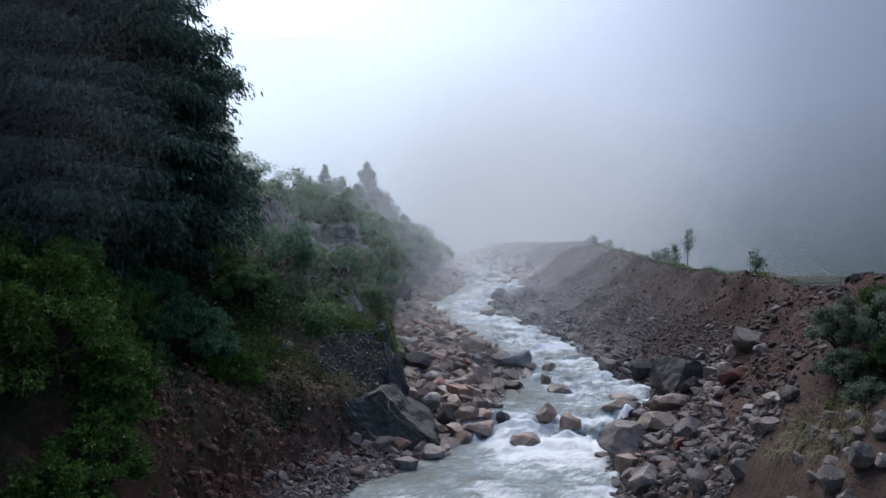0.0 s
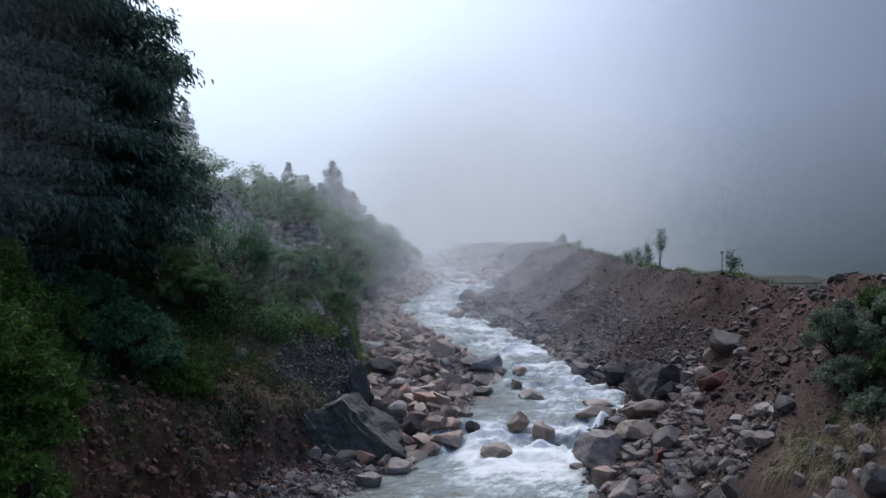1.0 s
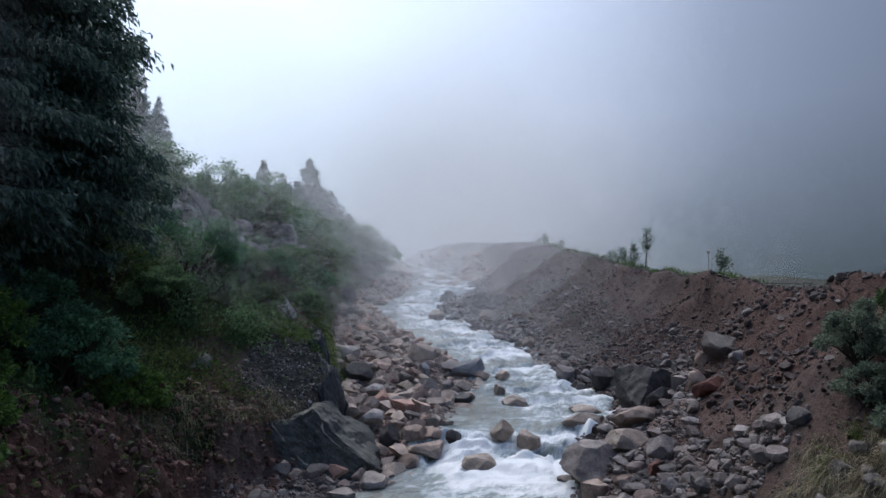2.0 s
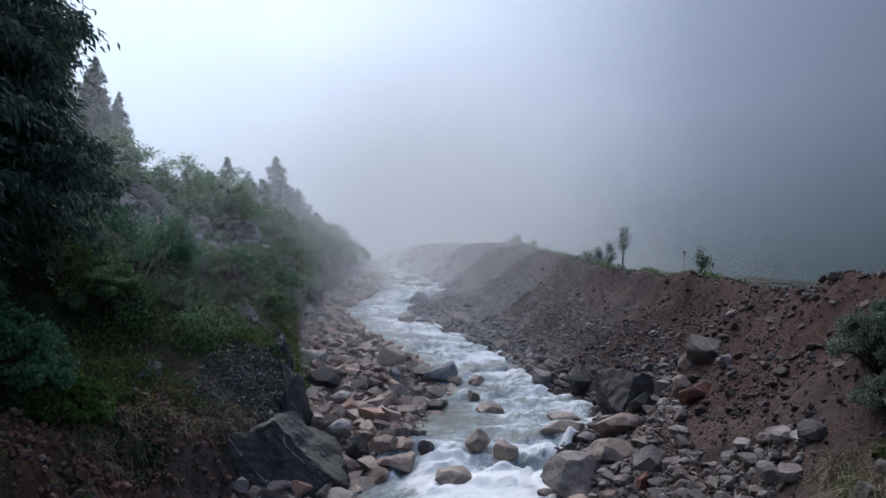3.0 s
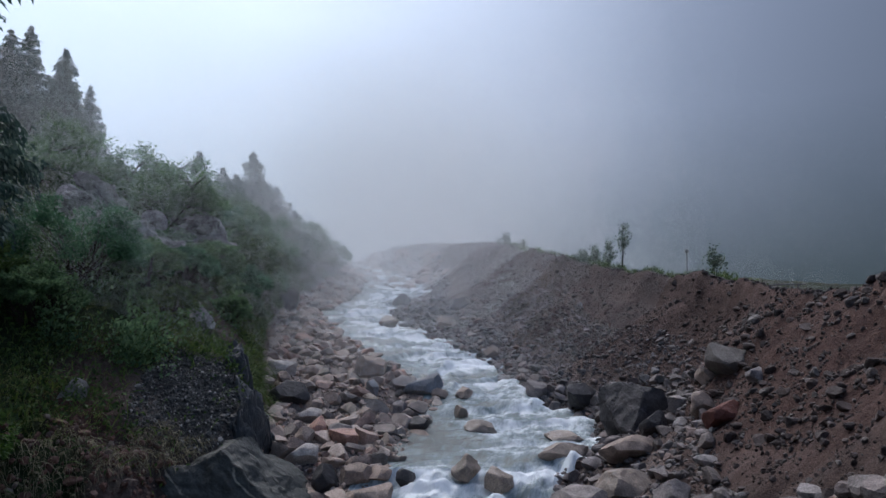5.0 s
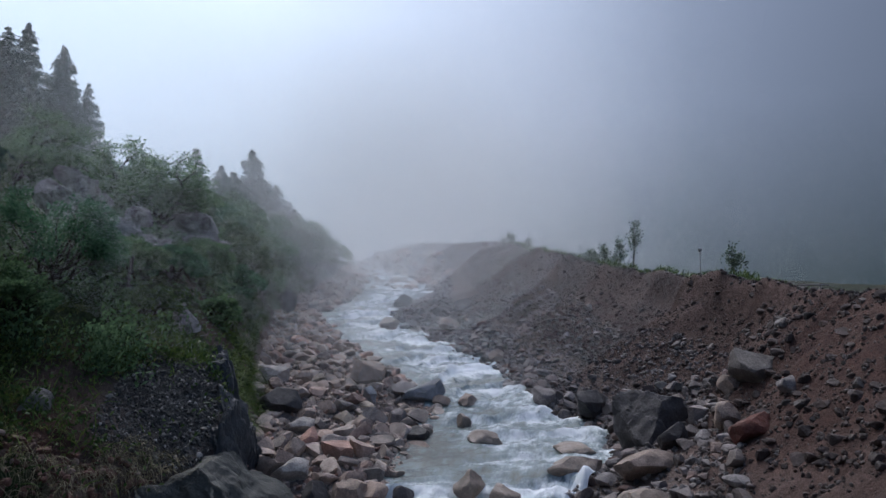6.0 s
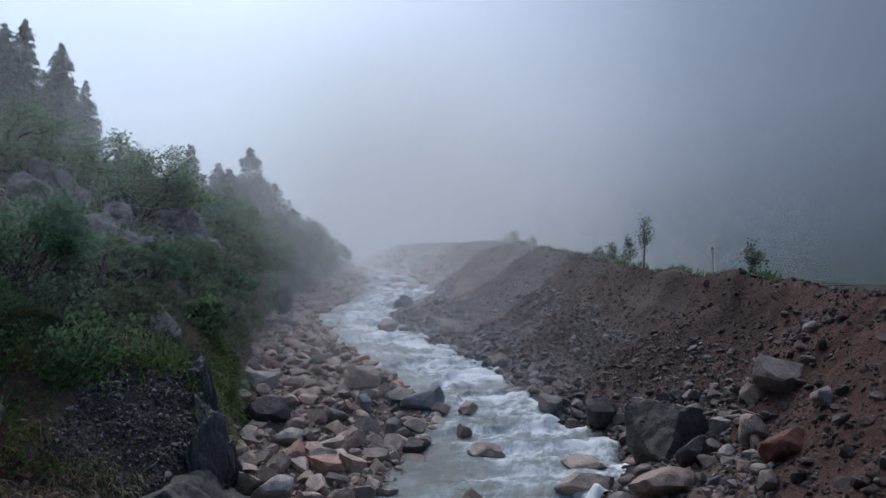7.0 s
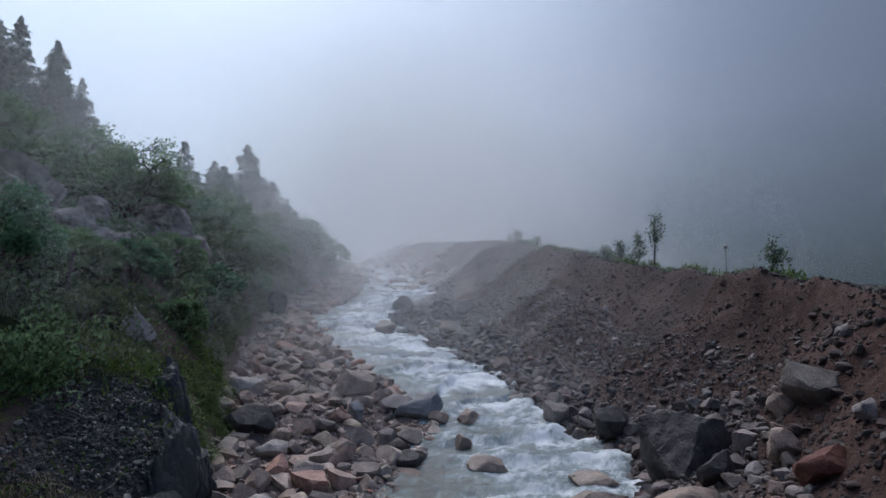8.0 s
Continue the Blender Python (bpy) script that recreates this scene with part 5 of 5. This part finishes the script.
def bank_grass(rng, n):
    y = 13.4 + 6.0 * rng.random(n)
    x = tab(LEFT_X[2], y) + 0.35 - 2.6 * rng.random(n)
    k = (fbm(x * 1.6, y * 1.6, 0, 3, 69) > -0.06) & ((x + 2.2) ** 2 / 0.9 + (y - 16.9) ** 2 / 2.4 > 1)
    return x[k], y[k]


def right_tuft(rng, n):
    k = rng.integers(0, 26, n)
    c = np.random.default_rng(5)
    cx, cy = 4.72 + c.normal(size=26) * 0.22, 8.1 + c.normal(size=26) * 0.42
    return cx[k] + rng.normal(size=n) * 0.05, cy[k] + rng.normal(size=n) * 0.05


def green_tuft(rng, n):
    k = rng.integers(0, 5, n)
    cx, cy = np.array([4.55, 4.7, 4.62, 5.0, 5.2])[k], np.array([8.05, 8.3, 8.15, 8.2, 7.9])[k]
    return cx + rng.normal(size=n) * 0.06, cy + rng.normal(size=n) * 0.07


def rim(rng, n):
    y = 20 + 34 * rng.random(n)
    return tab(RIGHT_X[4], y) + 0.25 + 3.5 * rng.random(n) ** 2, y


blades("grass", "bright green grass hanging over the bank", 23, 5500, verge, 0.36, 0.014, grass_mat, (0.35, -0.25), 0.8)
blades("grass", "olive green grass on the earth bank", 29, 11000, bank_grass, 0.26, 0.014, olive_mat, (0.25, -0.3), 0.7)
blades("dry_grass", "dry straw-coloured grass hanging from the bank's edge", 24, 2200, fringe, 0.34, 0.012, straw_mat, (0.3, -0.35), 1.1)
blades("dry_grass", "long dry grass hanging over the crumbling bank", 25, 1500, right_tuft, 0.42, 0.009, straw_mat, (-0.40, -0.25), 1.15)
blades("grass", "tufts of green grass among dry stalks", 26, 420, green_tuft, 0.34, 0.011, grass_mat, (-0.15, -0.1), 0.45)
scatter("grass", "sparse grass on the terrace rim", 27, 7000, rim, 0.28, 0.03, grass_mat, 0.05, None, "grass", 0.8)

# ---------- mist and the pale distance ----------


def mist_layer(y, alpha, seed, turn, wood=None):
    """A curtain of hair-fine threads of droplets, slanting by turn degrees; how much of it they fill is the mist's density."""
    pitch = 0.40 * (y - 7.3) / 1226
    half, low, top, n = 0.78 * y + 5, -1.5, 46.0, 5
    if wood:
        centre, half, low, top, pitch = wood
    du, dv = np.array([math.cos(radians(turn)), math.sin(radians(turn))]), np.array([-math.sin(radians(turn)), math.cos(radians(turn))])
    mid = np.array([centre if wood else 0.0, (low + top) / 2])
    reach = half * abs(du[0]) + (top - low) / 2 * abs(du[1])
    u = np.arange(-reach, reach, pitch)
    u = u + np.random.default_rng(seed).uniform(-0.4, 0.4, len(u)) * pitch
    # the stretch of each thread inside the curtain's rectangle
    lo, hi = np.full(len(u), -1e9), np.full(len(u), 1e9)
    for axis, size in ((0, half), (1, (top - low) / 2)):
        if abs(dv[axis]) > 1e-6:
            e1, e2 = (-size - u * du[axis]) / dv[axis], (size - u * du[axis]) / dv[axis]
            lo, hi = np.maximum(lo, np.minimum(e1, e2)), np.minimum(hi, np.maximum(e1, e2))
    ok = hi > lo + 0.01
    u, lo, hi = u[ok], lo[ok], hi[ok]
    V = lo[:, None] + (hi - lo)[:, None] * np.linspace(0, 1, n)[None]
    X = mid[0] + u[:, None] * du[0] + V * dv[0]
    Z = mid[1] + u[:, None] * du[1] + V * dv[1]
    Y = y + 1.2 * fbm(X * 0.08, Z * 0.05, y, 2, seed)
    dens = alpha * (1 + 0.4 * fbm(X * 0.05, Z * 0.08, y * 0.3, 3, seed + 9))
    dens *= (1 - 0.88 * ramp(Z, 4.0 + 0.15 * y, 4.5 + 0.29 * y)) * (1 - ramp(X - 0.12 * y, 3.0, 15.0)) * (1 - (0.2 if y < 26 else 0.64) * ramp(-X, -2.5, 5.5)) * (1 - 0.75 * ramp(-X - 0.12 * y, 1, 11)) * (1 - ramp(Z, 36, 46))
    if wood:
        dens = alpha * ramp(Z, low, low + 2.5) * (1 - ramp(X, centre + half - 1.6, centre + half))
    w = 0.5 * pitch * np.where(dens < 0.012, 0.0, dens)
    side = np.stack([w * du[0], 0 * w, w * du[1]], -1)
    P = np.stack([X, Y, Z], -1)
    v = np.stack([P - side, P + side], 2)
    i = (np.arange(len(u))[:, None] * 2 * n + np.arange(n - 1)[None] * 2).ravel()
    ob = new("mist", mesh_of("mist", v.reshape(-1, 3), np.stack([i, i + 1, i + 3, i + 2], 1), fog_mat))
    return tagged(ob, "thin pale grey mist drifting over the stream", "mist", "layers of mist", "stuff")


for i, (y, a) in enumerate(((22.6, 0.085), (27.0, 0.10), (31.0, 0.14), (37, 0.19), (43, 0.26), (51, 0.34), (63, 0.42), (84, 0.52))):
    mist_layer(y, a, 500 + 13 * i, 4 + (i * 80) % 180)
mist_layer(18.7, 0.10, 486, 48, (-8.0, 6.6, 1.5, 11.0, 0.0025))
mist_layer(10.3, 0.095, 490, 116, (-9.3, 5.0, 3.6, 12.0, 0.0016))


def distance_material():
    """Cloud-filled valley as painted glow: bright above the stream, dim where the dark mountainside stands."""
    n = Nodes("glowing_distance")
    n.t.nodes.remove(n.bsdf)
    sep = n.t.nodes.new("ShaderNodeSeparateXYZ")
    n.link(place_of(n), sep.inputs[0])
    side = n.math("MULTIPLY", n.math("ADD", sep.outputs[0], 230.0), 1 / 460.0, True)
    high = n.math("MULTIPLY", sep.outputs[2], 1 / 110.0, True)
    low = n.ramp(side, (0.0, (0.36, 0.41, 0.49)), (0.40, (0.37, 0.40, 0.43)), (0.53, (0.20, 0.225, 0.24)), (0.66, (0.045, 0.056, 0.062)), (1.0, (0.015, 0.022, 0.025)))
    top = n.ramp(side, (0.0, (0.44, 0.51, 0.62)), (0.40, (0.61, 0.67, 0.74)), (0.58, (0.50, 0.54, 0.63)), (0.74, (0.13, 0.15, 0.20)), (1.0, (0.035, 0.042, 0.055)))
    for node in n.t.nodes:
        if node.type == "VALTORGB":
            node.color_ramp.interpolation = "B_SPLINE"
    # the haze's brightness is painted into this emission, which also lights the valley
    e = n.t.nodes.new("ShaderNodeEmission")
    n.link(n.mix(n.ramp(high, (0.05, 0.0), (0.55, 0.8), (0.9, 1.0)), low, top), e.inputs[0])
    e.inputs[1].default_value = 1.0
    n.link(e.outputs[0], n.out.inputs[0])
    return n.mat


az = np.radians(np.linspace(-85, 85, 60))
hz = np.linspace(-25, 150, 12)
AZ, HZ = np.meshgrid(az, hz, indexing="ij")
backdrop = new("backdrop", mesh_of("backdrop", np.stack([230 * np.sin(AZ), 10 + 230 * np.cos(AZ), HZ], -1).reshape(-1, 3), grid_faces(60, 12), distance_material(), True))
tagged(backdrop, "glowing backdrop painted as pale cloud filling the valley before a dark mountainside", "backdrop", kind="structure")
